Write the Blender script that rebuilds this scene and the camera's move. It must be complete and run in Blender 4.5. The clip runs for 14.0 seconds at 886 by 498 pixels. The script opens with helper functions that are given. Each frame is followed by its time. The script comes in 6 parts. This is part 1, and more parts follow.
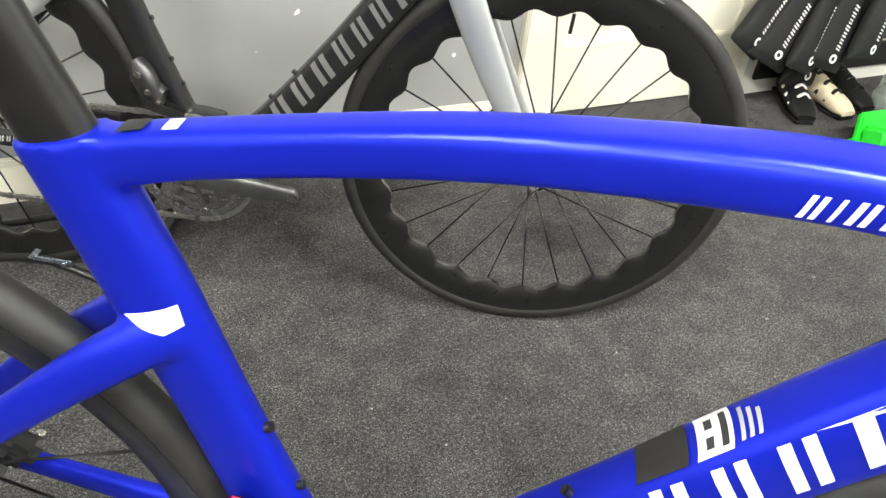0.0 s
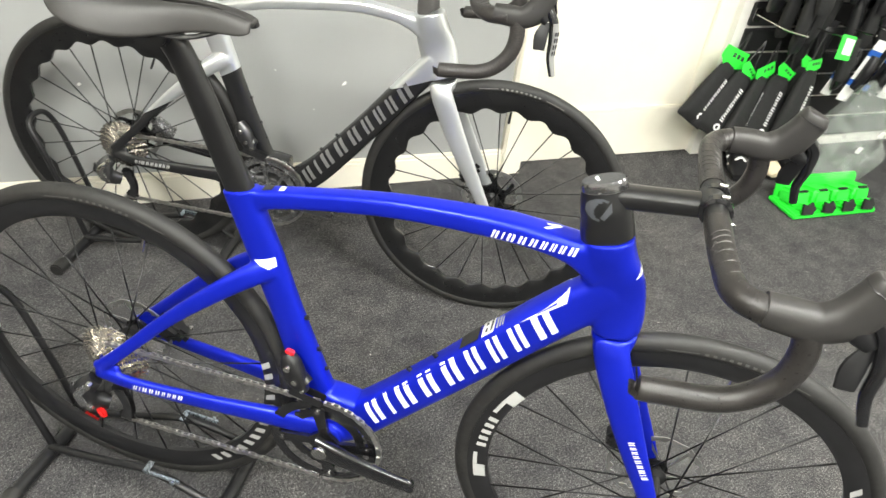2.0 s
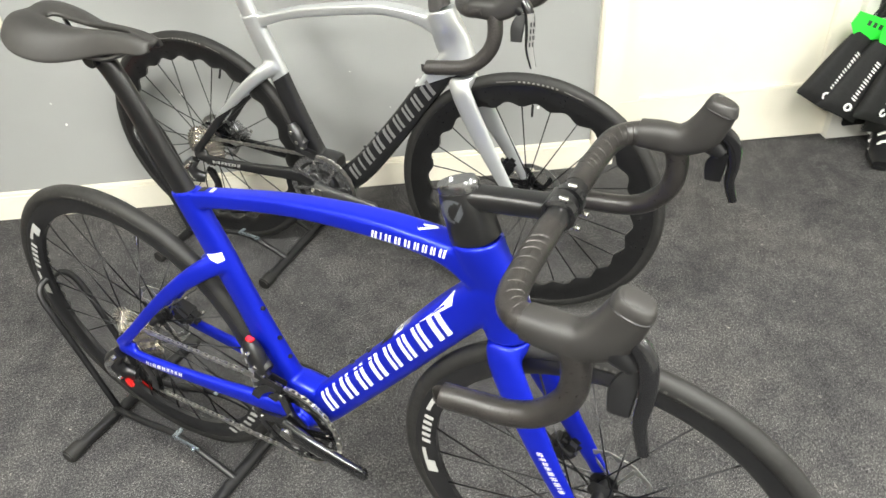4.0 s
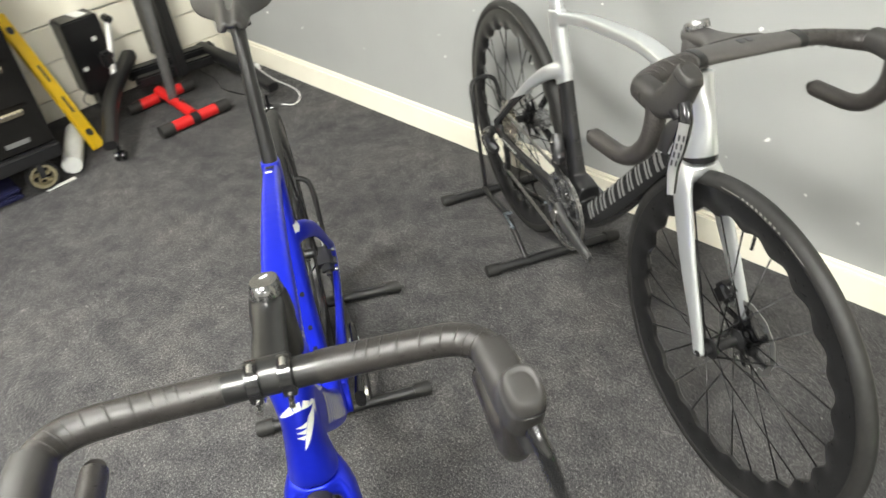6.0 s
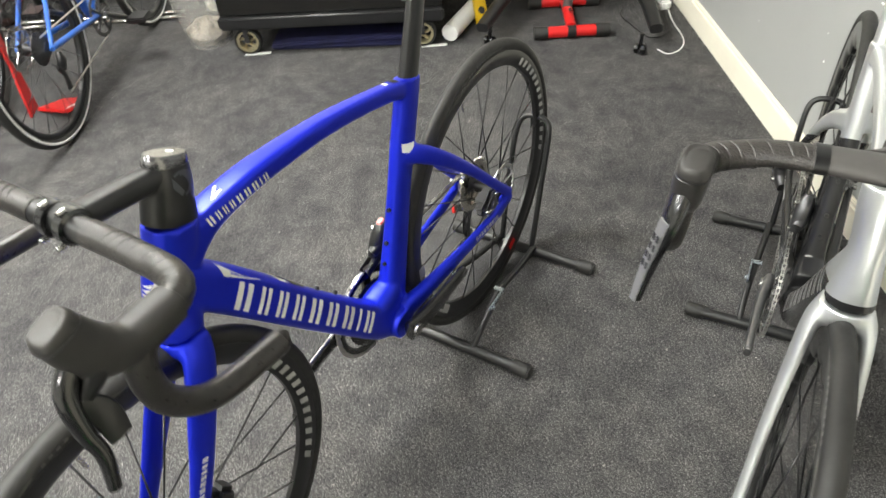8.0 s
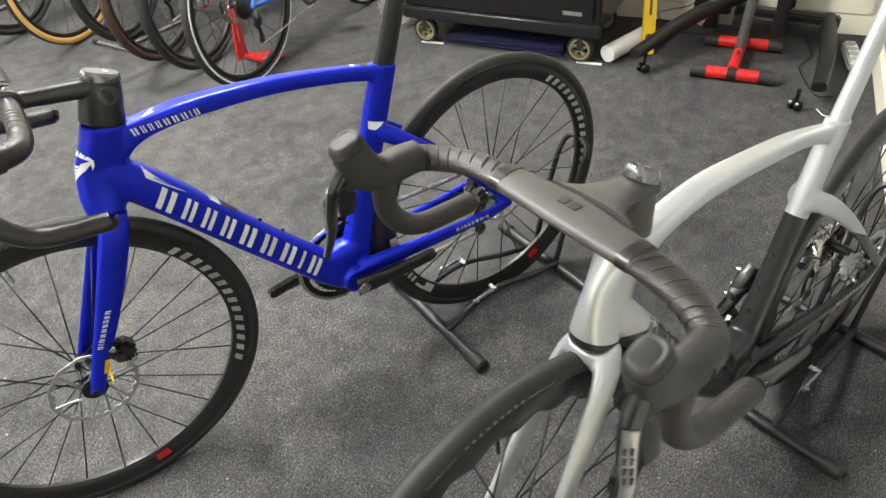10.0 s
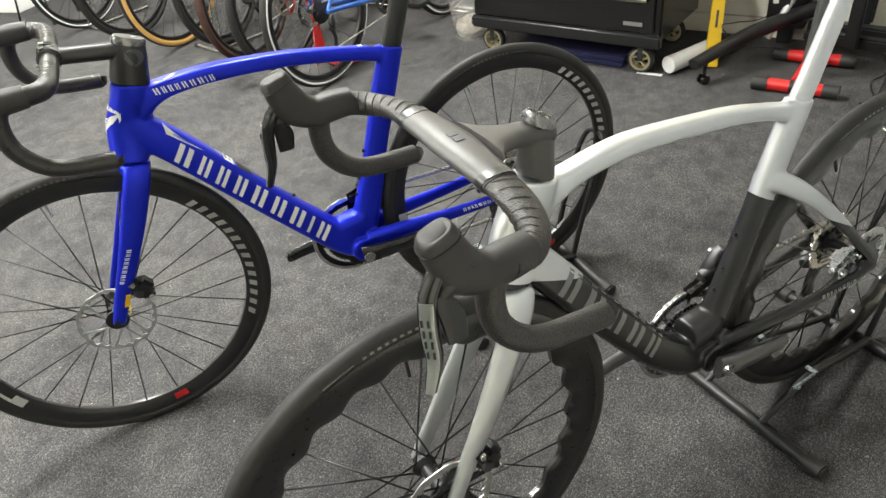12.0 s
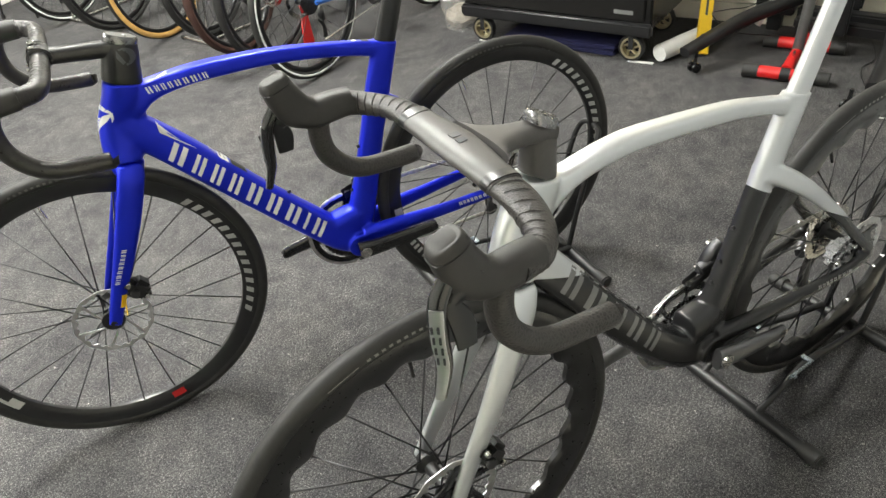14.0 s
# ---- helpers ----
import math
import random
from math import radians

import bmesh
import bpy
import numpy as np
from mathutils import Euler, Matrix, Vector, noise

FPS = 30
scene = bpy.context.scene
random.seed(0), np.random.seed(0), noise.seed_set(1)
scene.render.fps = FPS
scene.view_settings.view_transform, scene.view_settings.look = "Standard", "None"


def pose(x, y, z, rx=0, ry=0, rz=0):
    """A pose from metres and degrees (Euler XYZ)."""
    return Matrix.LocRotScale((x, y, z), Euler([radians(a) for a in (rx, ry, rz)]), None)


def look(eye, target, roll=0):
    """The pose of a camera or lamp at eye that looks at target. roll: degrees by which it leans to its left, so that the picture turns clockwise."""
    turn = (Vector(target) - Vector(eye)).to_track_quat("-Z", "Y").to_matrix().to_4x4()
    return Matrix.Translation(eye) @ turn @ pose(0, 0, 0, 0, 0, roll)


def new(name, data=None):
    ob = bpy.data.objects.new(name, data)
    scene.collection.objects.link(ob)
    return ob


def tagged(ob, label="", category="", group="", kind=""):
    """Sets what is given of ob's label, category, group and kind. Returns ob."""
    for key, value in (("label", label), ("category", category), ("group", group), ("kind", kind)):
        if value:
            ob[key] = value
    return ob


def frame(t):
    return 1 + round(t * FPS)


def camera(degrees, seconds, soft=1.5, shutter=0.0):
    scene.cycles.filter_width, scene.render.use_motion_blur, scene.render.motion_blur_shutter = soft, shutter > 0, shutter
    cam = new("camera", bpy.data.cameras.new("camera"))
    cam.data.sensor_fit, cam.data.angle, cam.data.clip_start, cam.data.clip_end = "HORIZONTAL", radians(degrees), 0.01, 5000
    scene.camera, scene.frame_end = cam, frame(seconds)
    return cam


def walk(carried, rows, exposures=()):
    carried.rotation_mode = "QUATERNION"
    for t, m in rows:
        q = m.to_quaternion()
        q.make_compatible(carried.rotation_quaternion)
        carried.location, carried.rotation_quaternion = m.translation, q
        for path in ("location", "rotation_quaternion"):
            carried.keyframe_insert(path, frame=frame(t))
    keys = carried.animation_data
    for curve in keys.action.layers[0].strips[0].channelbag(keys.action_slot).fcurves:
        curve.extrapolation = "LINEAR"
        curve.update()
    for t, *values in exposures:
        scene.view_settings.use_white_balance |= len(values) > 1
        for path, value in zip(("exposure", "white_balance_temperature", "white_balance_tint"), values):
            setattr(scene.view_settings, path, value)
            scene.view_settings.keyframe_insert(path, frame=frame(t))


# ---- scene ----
cam = camera(64.1, 14.0, 1.5, 0.35)
PATH = [
    (0, (0.489, -0.311, 0.959), (0.36, 1.27, -0.259), 6.6),
    (0.5, (0.49, -0.358, 0.964), (0.339, 1.256, -0.208), 5.4),
    (1, (0.478, -0.502, 0.994), (0.425, 1.192, -0.068), 6.4),
    (1.5, (0.549, -0.648, 1.177), (0.466, 0.993, 0.037), 8.2),
    (2, (0.688, -0.808, 1.335), (0.436, 0.783, 0.15), 8.1),
    (4.3, (1.147, -0.594, 1.382), (0.286, 0.73, 0.155), -2.8),
    (4.5, (1.179, -0.542, 1.399), (0.247, 0.741, 0.18), -1.2),
    (5, (1.27, -0.305, 1.387), (0.142, 0.79, 0.15), -3.4),
    (5.5, (1.368, -0.119, 1.377), (-0.057, 0.514, 0.124), -7.4),
    (6, (1.351, 0.087, 1.375), (-0.186, 0.364, 0.127), -6.1),
    (6.5, (1.32, 0.265, 1.376), (-0.247, 0.12, 0.141), -7.4),
    (7, (1.317, 0.45, 1.381), (-0.153, -0.111, 0.147), -3.5),
    (7.5, (1.25, 0.543, 1.36), (-0.131, -0.179, 0.106), -3.0),
    (8, (1.17, 0.655, 1.338), (-0.085, -0.176, 0.022), -4.6),
    (8.2, (1.152, 0.722, 1.33), (-0.044, -0.177, 0.003), -4.2),
    (10.3, (0.824, 1.273, 1.346), (0.082, -0.121, 0.118), -5.3),
    (10.5, (0.796, 1.332, 1.34), (0.115, -0.106, 0.129), -5.6),
    (11, (0.774, 1.406, 1.317), (0.233, -0.121, 0.145), -7.6),
    (11.5, (0.761, 1.425, 1.301), (0.199, -0.1, 0.136), -7.2),
    (12, (0.744, 1.429, 1.29), (0.155, -0.08, 0.118), -7.3),
    (12.5, (0.737, 1.429, 1.289), (0.137, -0.067, 0.106), -7.5),
    (13, (0.736, 1.428, 1.286), (0.129, -0.058, 0.093), -7.1),
    (13.5, (0.74, 1.428, 1.296), (0.132, -0.051, 0.095), -7.2),
    (14, (0.753, 1.411, 1.303), (0.149, -0.068, 0.1), -7.6),
]
walk(cam, [(t, look(eye, target, roll)) for t, eye, target, roll in PATH])

# ---------------------------------------------------------------- world and light
world = bpy.data.worlds.new("world")
scene.world = world
world.use_nodes = True
world.node_tree.nodes["Background"].inputs[0].default_value = (0.9, 0.95, 1.0, 1)
world.node_tree.nodes["Background"].inputs[1].default_value = 0.05
CEILING = 2.75


# ---------------------------------------------------------------- materials
def nodes_of(name):
    m = bpy.data.materials.new(name)
    m.use_nodes = True
    nt = m.node_tree
    return m, nt, nt.nodes["Principled BSDF"]


def add(nt, kind, **values):
    n = nt.nodes.new(kind)
    for key, value in values.items():
        n.inputs[key.replace("_", " ")].default_value = value
    return n


def noise_tex(nt, scale, detail=4.0, rough=0.6, coord="Object"):
    c = nt.nodes.new("ShaderNodeTexCoord")
    n = nt.nodes.new("ShaderNodeTexNoise")
    n.inputs["Scale"].default_value, n.inputs["Detail"].default_value, n.inputs["Roughness"].default_value = scale, detail, rough
    nt.links.new(c.outputs[coord], n.inputs["Vector"])
    return n


def ramp(nt, source, stops):
    r = nt.nodes.new("ShaderNodeValToRGB")
    nt.links.new(source, r.inputs[0])
    while len(r.color_ramp.elements) < len(stops):
        r.color_ramp.elements.new(0.5)
    for e, (at, col) in zip(r.color_ramp.elements, stops):
        e.position, e.color = at, (*col, 1) if len(col) == 3 else col
    return r


def bump(nt, bsdf, height, strength, distance=0.001):
    b = nt.nodes.new("ShaderNodeBump")
    b.inputs["Strength"].default_value, b.inputs["Distance"].default_value = strength, distance
    nt.links.new(height, b.inputs["Height"])
    nt.links.new(b.outputs[0], bsdf.inputs["Normal"])


def plain(name, col, rough=0.5, metal=0.0, coat=0.0, vary=0.12, scale=30.0, bumps=0.0, bump_scale=400.0, spread=0.08, spec=0.5, coat_rough=0.25):
    """Paint, plastic, rubber or metal, with a little unevenness of colour and gloss."""
    m, nt, b = nodes_of(name)
    n = noise_tex(nt, scale, 5.0)
    lo, hi = [max(0.0, c * (1 - vary)) for c in col], [min(1.0, c * (1 + vary)) for c in col]
    r = ramp(nt, n.outputs[0], [(0.3, lo), (0.7, hi)])
    nt.links.new(r.outputs[0], b.inputs["Base Color"])
    mr = nt.nodes.new("ShaderNodeMapRange")
    mr.inputs[3].default_value, mr.inputs[4].default_value = max(0.02, rough - spread), min(1.0, rough + spread)
    nt.links.new(noise_tex(nt, scale * 3.1, 3.0).outputs[0], mr.inputs[0])
    nt.links.new(mr.outputs[0], b.inputs["Roughness"])
    b.inputs["Metallic"].default_value = metal
    b.inputs["Coat Weight"].default_value = coat
    b.inputs["Coat Roughness"].default_value = coat_rough
    b.inputs["Specular IOR Level"].default_value = spec
    if bumps:
        bump(nt, b, noise_tex(nt, bump_scale, 3.0).outputs[0], bumps)
    return m


def carpet_material():
    """Needle-felt: dark and pale fibres, soft blotches, trodden patches, scattered lint."""
    m, nt, b = nodes_of("needle_felt_carpet")

    def calc(kind, first, second):
        n = nt.nodes.new("ShaderNodeMath")
        n.operation = kind
        for k, value in enumerate((first, second)):
            if isinstance(value, (int, float)):
                n.inputs[k].default_value = value
            else:
                nt.links.new(value, n.inputs[k])
        return n.outputs[0]

    def times(first, second):
        n = nt.nodes.new("ShaderNodeMix")
        n.data_type, n.blend_type = "RGBA", "MULTIPLY"
        n.inputs[0].default_value = 1.0
        nt.links.new(first, n.inputs[6])
        nt.links.new(second, n.inputs[7])
        return n.outputs[2]

    fine = noise_tex(nt, 360.0, 3.0, 0.75).outputs[0]
    mid = noise_tex(nt, 150.0, 3.0, 0.7).outputs[0]
    felt = calc("ADD", calc("MULTIPLY", fine, 0.70), calc("MULTIPLY", mid, 0.30))
    col = ramp(nt, felt, [(0.38, (0.013, 0.013, 0.014)), (0.48, (0.044, 0.043, 0.044)), (0.55, (0.090, 0.088, 0.088)), (0.64, (0.24, 0.237, 0.235))]).outputs[0]
    blotch = ramp(nt, noise_tex(nt, 15.0, 6.0, 0.7).outputs[0], [(0.36, (0.76, 0.76, 0.78)), (0.5, (1.0, 1.0, 1.0)), (0.66, (1.30, 1.29, 1.26))]).outputs[0]
    trodden = ramp(nt, noise_tex(nt, 2.6, 5.0, 0.62).outputs[0], [(0.32, (0.74, 0.74, 0.76)), (0.52, (1.0, 1.0, 1.0)), (0.7, (1.18, 1.16, 1.13))]).outputs[0]
    lint = ramp(nt, noise_tex(nt, 70.0, 1.0, 0.3).outputs[0], [(0.76, (1.0, 1.0, 1.0)), (0.80, (2.6, 2.55, 2.4))]).outputs[0]
    nt.links.new(times(times(times(col, blotch), trodden), lint), b.inputs["Base Color"])
    b.inputs["Roughness"].default_value = 0.95
    b.inputs["Specular IOR Level"].default_value = 0.15
    bump(nt, b, felt, 0.25, 0.002)
    return m


def wall_material(name, col, chips=True):
    m, nt, b = nodes_of(name)
    big = noise_tex(nt, 1.3, 5.0)
    r = ramp(nt, big.outputs[0], [(0.3, [c * 0.93 for c in col]), (0.7, [c * 1.05 for c in col])])
    out = r.outputs[0]
    if chips:
        spots = noise_tex(nt, 31.0, 1.0, 0.4)
        mask = ramp(nt, spots.outputs[0], [(0.79, (0, 0, 0)), (0.80, (1, 1, 1))])
        mix = nt.nodes.new("ShaderNodeMix")
        mix.data_type = "RGBA"
        nt.links.new(mask.outputs[0], mix.inputs[0])
        nt.links.new(out, mix.inputs[6])
        mix.inputs[7].default_value = (0.8, 0.8, 0.78, 1)
        out = mix.outputs[2]
    nt.links.new(out, b.inputs["Base Color"])
    b.inputs["Roughness"].default_value = 0.55
    bump(nt, b, noise_tex(nt, 180.0, 3.0).outputs[0], 0.12, 0.001)
    return m


def two_tone(name, upper, lower, lines):
    """Frame paint: the upper colour where a x + b z > c holds for any of the lines (a, b, c), or for both of a pair, in bike metres; the lower one elsewhere."""
    m, nt, b = nodes_of(name)
    c = nt.nodes.new("ShaderNodeTexCoord")
    s = nt.nodes.new("ShaderNodeSeparateXYZ")
    nt.links.new(c.outputs["Object"], s.inputs[0])

    def calc(kind, first, second):
        n = nt.nodes.new("ShaderNodeMath")
        n.operation = kind
        for k, value in enumerate((first, second)):
            if isinstance(value, (int, float)):
                n.inputs[k].default_value = value
            else:
                nt.links.new(value, n.inputs[k])
        return n.outputs[0]

    step = 0.0
    for line in lines:
        inside = 1.0
        for k in range(0, len(line), 3):
            total = calc("ADD", calc("MULTIPLY", s.outputs[0], line[k]), calc("MULTIPLY", s.outputs[2], line[k + 1]))
            inside = calc("MINIMUM", calc("GREATER_THAN", total, line[k + 2]), inside)
        step = calc("MAXIMUM", inside, step)
    mix = nt.nodes.new("ShaderNodeMix")
    mix.data_type = "RGBA"
    nt.links.new(step, mix.inputs[0])
    mix.inputs[6].default_value, mix.inputs[7].default_value = (*lower, 1), (*upper, 1)
    nt.links.new(mix.outputs[2], b.inputs["Base Color"])
    nt.links.new(calc("MULTIPLY", step, 0.78), b.inputs["Metallic"])
    mr = nt.nodes.new("ShaderNodeMapRange")
    mr.inputs[3].default_value, mr.inputs[4].default_value = 0.25, 0.28
    nt.links.new(noise_tex(nt, 60.0, 3.0).outputs[0], mr.inputs[0])
    nt.links.new(calc("ADD", mr.outputs[0], calc("MULTIPLY", step, 0.03)), b.inputs["Roughness"])
    b.inputs["Coat Weight"].default_value = 0.25
    b.inputs["Coat Roughness"].default_value = 0.34
    return m


def glow(name, col, strength):
    m, nt, b = nodes_of(name)
    b.inputs["Base Color"].default_value = (0.9, 0.9, 0.9, 1)
    b.inputs["Emission Color"].default_value = (*col, 1)
    b.inputs["Emission Strength"].default_value = strength
    return m


def clear_plastic(name, col, alpha, creases=0.0):
    m, nt, b = nodes_of(name)
    b.inputs["Base Color"].default_value = (*col, 1)
    b.inputs["Roughness"].default_value = 0.22
    a = ramp(nt, noise_tex(nt, 22.0, 5.0).outputs[0], [(0.35, (alpha * 0.5,) * 3), (0.7, (min(1.0, alpha * 1.6),) * 3)])
    nt.links.new(a.outputs[0], b.inputs["Alpha"])
    if creases:
        b.inputs["Roughness"].default_value = 0.10
        b.inputs["Specular IOR Level"].default_value = 0.9
        bump(nt, b, noise_tex(nt, 14.0, 3.0, 0.5).outputs[0], creases, 0.02)
    return m


CARPET = carpet_material()
GREY_WALL = wall_material("grey_wall_paint", (0.33, 0.335, 0.33))
WHITE_WALL = wall_material("white_wall_paint", (0.74, 0.73, 0.68), chips=False)
WHITE_GLOSS = plain("white_gloss_paint", (0.80, 0.76, 0.65), 0.35, vary=0.05, scale=4)
CEILING_WHITE = wall_material("ceiling_white", (0.78, 0.78, 0.77), chips=False)
BLUE = plain("satin_blue_paint", (0.007, 0.021, 0.60), 0.35, metal=0.6, coat=0.16, vary=0.08, scale=8, spread=0.04, spec=0.4, coat_rough=0.30)
SILVER = plain("silver_paint", (0.70, 0.72, 0.74), 0.30, metal=0.74, coat=0.25, vary=0.02, scale=8, spread=0.012)
SILVER_BLACK = two_tone("silver_and_black_paint", (0.72, 0.74, 0.76), (0.012, 0.012, 0.013), ((-0.6, 1.0, 0.412), (0.0, 1.0, 0.70), (-0.42, 1.0, 0.330, 1.0, 0.0, 0.55)))
COCKPIT = plain("satin_grey_carbon", (0.062, 0.058, 0.056), 0.50, coat=0.12, vary=0.10, scale=60, spread=0.04)
CARBON = plain("matt_carbon", (0.007, 0.007, 0.0075), 0.34, coat=0.2, vary=0.25, scale=50)
GLOSS_BLACK = plain("gloss_black", (0.007, 0.007, 0.008), 0.20, coat=0.45, vary=0.2, scale=25, spread=0.06, coat_rough=0.08)
RUBBER = plain("tyre_rubber", (0.015, 0.0145, 0.014), 0.60, vary=0.3, scale=40, bumps=0.25, bump_scale=900)
TAPE = plain("bar_tape", (0.020, 0.018, 0.017), 0.30, vary=0.3, scale=60, bumps=0.4, bump_scale=700)
def lattice_tape():
    """Grippy bar tape with a raised net pattern."""
    m, nt, b = nodes_of("lattice_bar_tape")
    c = nt.nodes.new("ShaderNodeTexCoord")
    v = nt.nodes.new("ShaderNodeTexVoronoi")
    v.feature = "DISTANCE_TO_EDGE"
    v.inputs["Scale"].default_value = 240.0
    nt.links.new(c.outputs["Object"], v.inputs["Vector"])
    r = ramp(nt, v.outputs["Distance"], [(0.05, (0.036, 0.032, 0.030)), (0.25, (0.015, 0.0135, 0.013))])
    nt.links.new(r.outputs[0], b.inputs["Base Color"])
    b.inputs["Roughness"].default_value = 0.42
    bump(nt, b, v.outputs["Distance"], 0.6, 0.0015)
    return m


LATTICE = lattice_tape()
CHEST = plain("black_chest_enamel", (0.0055, 0.005, 0.0045), 0.24, coat=0.35, vary=0.2, scale=9, spread=0.06, coat_rough=0.12)
RIM = plain("black_anodised_rim", (0.010, 0.010, 0.011), 0.32, coat=0.2, vary=0.2, scale=40)
DEEP_RIM = plain("gloss_carbon_rim", (0.007, 0.007, 0.0075), 0.30, coat=0.5, vary=0.2, scale=40, coat_rough=0.10)
HOOD = plain("hood_rubber", (0.024, 0.0225, 0.0215), 0.50, vary=0.12, scale=40, bumps=0.15, bump_scale=1200)
BLACK = plain("black_plastic", (0.009, 0.009, 0.010), 0.36, vary=0.25, scale=40)
STEEL = plain("polished_steel", (0.55, 0.54, 0.52), 0.22, metal=1.0, vary=0.12, scale=60)
# Handle metal: the yellow light it reflects is put into its colour.
HANDLE = plain("aluminium_tinted_by_reflection", (0.78, 0.70, 0.54), 0.20, metal=1.0, vary=0.08, scale=40)
DISC_STEEL = plain("brake_disc_steel", (0.62, 0.62, 0.61), 0.38, metal=1.0, vary=0.15, scale=80)
CAP_METAL = plain("polished_grey_metal", (0.20, 0.20, 0.205), 0.20, metal=0.9, vary=0.04, scale=20, spread=0.02)
SPACER_MARK = plain("slate_grey_print", (0.060, 0.064, 0.072), 0.35, vary=0.1)
SATIN_GREY = plain("satin_grey_metal", (0.16, 0.16, 0.165), 0.34, metal=0.8, vary=0.1, scale=40)
CRANK_GREY = plain("anodised_grey", (0.26, 0.26, 0.265), 0.26, metal=0.85, vary=0.15, scale=50)
DARK_STEEL = plain("dark_steel", (0.10, 0.10, 0.105), 0.35, metal=0.9, vary=0.25, scale=60)
LEVER_SILVER = plain("satin_silver", (0.44, 0.44, 0.445), 0.32, metal=0.85, vary=0.05, scale=40)
ZINC = plain("zinc_plate", (0.50, 0.56, 0.62), 0.28, metal=1.0, vary=0.15, scale=60)
SPROCKET = plain("sprocket_nickel", (0.66, 0.63, 0.58), 0.24, metal=1.0, vary=0.18, scale=120)
CHAIN_METAL = plain("chain_metal", (0.58, 0.57, 0.55), 0.32, metal=1.0, vary=0.3, scale=150)
STAND_BLACK = plain("black_powder_coat", (0.010, 0.010, 0.011), 0.38, vary=0.3, scale=30, bumps=0.1)
WHITE_DECAL = plain("white_decal", (0.80, 0.80, 0.80), 0.4, vary=0.03)
GREY_DECAL = plain("grey_decal", (0.22, 0.22, 0.22), 0.35, metal=0.4, vary=0.1)
TYRE_PRINT = plain("tyre_print", (0.075, 0.073, 0.07), 0.55, vary=0.2)
TYRE_PALE = plain("pale_tyre_print", (0.20, 0.195, 0.185), 0.5, vary=0.2)
RIM_DECAL = plain("rim_decal", (0.36, 0.36, 0.355), 0.4, vary=0.06)
LIGHT_DECAL = plain("light_grey_decal", (0.45, 0.45, 0.44), 0.4, vary=0.08)
DARK_DECAL = plain("dark_decal", (0.03, 0.03, 0.035), 0.4)
RED = plain("red_paint", (0.55, 0.012, 0.012), 0.35, coat=0.2, vary=0.1)
YELLOW = plain("yellow_paint", (0.78, 0.50, 0.01), 0.4, vary=0.06)
GREEN = plain("bright_green_plastic", (0.03, 0.72, 0.05), 0.4, vary=0.08)
GOLD = plain("dull_gold_metal", (0.62, 0.55, 0.36), 0.34, metal=0.85, vary=0.15)
FABRIC = plain("black_neoprene", (0.0065, 0.0065, 0.007), 0.8, vary=0.3, scale=60, bumps=0.4, bump_scale=500)
NAVY = plain("navy_cloth", (0.006, 0.007, 0.045), 0.85, vary=0.35, scale=12, bumps=0.5, bump_scale=60)
TAN = plain("tan_sidewall", (0.52, 0.30, 0.09), 0.7, vary=0.12, scale=30)
BROWN = plain("brown_tyre", (0.05, 0.022, 0.016), 0.65, vary=0.2)
BIKE_BLUE = plain("mid_blue_paint", (0.02, 0.10, 0.42), 0.35, coat=0.3)
REFLECT = plain("reflective_stripe", (0.75, 0.75, 0.74), 0.35, vary=0.05)
BAG_PLASTIC = clear_plastic("clear_bag_plastic", (0.55, 0.60, 0.56), 0.22, 0.6)
PAPER = plain("white_card", (0.78, 0.78, 0.76), 0.7, vary=0.05)
LAMP = glow("lamp_diffuser", (1.0, 1.0, 0.93), 112.0)


# ---------------------------------------------------------------- mesh helpers
def mesh_of(name, bm, material, smooth=True):
    bmesh.ops.recalc_face_normals(bm, faces=bm.faces)
    me = bpy.data.meshes.new(name)
    bm.to_mesh(me)
    bm.free()
    if smooth:
        me.shade_smooth()
    me.materials.append(material)
    return me


def part(name, bm, material, parent=None, label="", smooth=True, sharp=40):
    me = mesh_of(name, bm, material, smooth)
    if smooth and sharp:
        me.set_sharp_from_angle(angle=radians(sharp))
    ob = new(name, me)
    ob.parent = parent
    if label:
        tagged(ob, label)
    return ob


def shared(name, me, m, parent):
    ob = new(name, me)
    ob.parent = parent
    ob.matrix_basis = m
    return ob


def thing(name, label, category, m=None, group="", kind=""):
    ob = new(name)
    ob.empty_display_size = 0.05
    if m is not None:
        ob.matrix_world = m
    return tagged(ob, label, category, group, kind)


def box(bm, size, m=None, bevel=0.0, seg=2):
    """A box of that size round the origin, moved by m."""
    made = bmesh.ops.create_cube(bm, size=1.0, matrix=(m or Matrix()) @ Matrix.Diagonal((*size, 1)))
    if bevel:
        edges = {e for v in made["verts"] for e in v.link_edges}
        bmesh.ops.bevel(bm, geom=list(edges), offset=bevel, segments=seg, affect="EDGES", clamp_overlap=True)
    return bm


def boxes(*items):
    bm = bmesh.new()
    for size, m, bevel in items:
        box(bm, size, m, bevel)
    return bm


def smooth_path(points, steps):
    """Catmull-Rom through rows of numbers."""
    pts = [np.array(p, float) for p in points]
    pts = [2 * pts[0] - pts[1]] + pts + [2 * pts[-1] - pts[-2]]
    out = []
    for i in range(1, len(pts) - 2):
        p0, p1, p2, p3 = pts[i - 1 : i + 3]
        for k in range(steps):
            t = k / steps
            out.append(0.5 * (2 * p1 + (p2 - p0) * t + (2 * p0 - 5 * p1 + 4 * p2 - p3) * t * t + (3 * p1 - p0 - 3 * p2 + p3) * t**3))
    out.append(pts[-2])
    return out


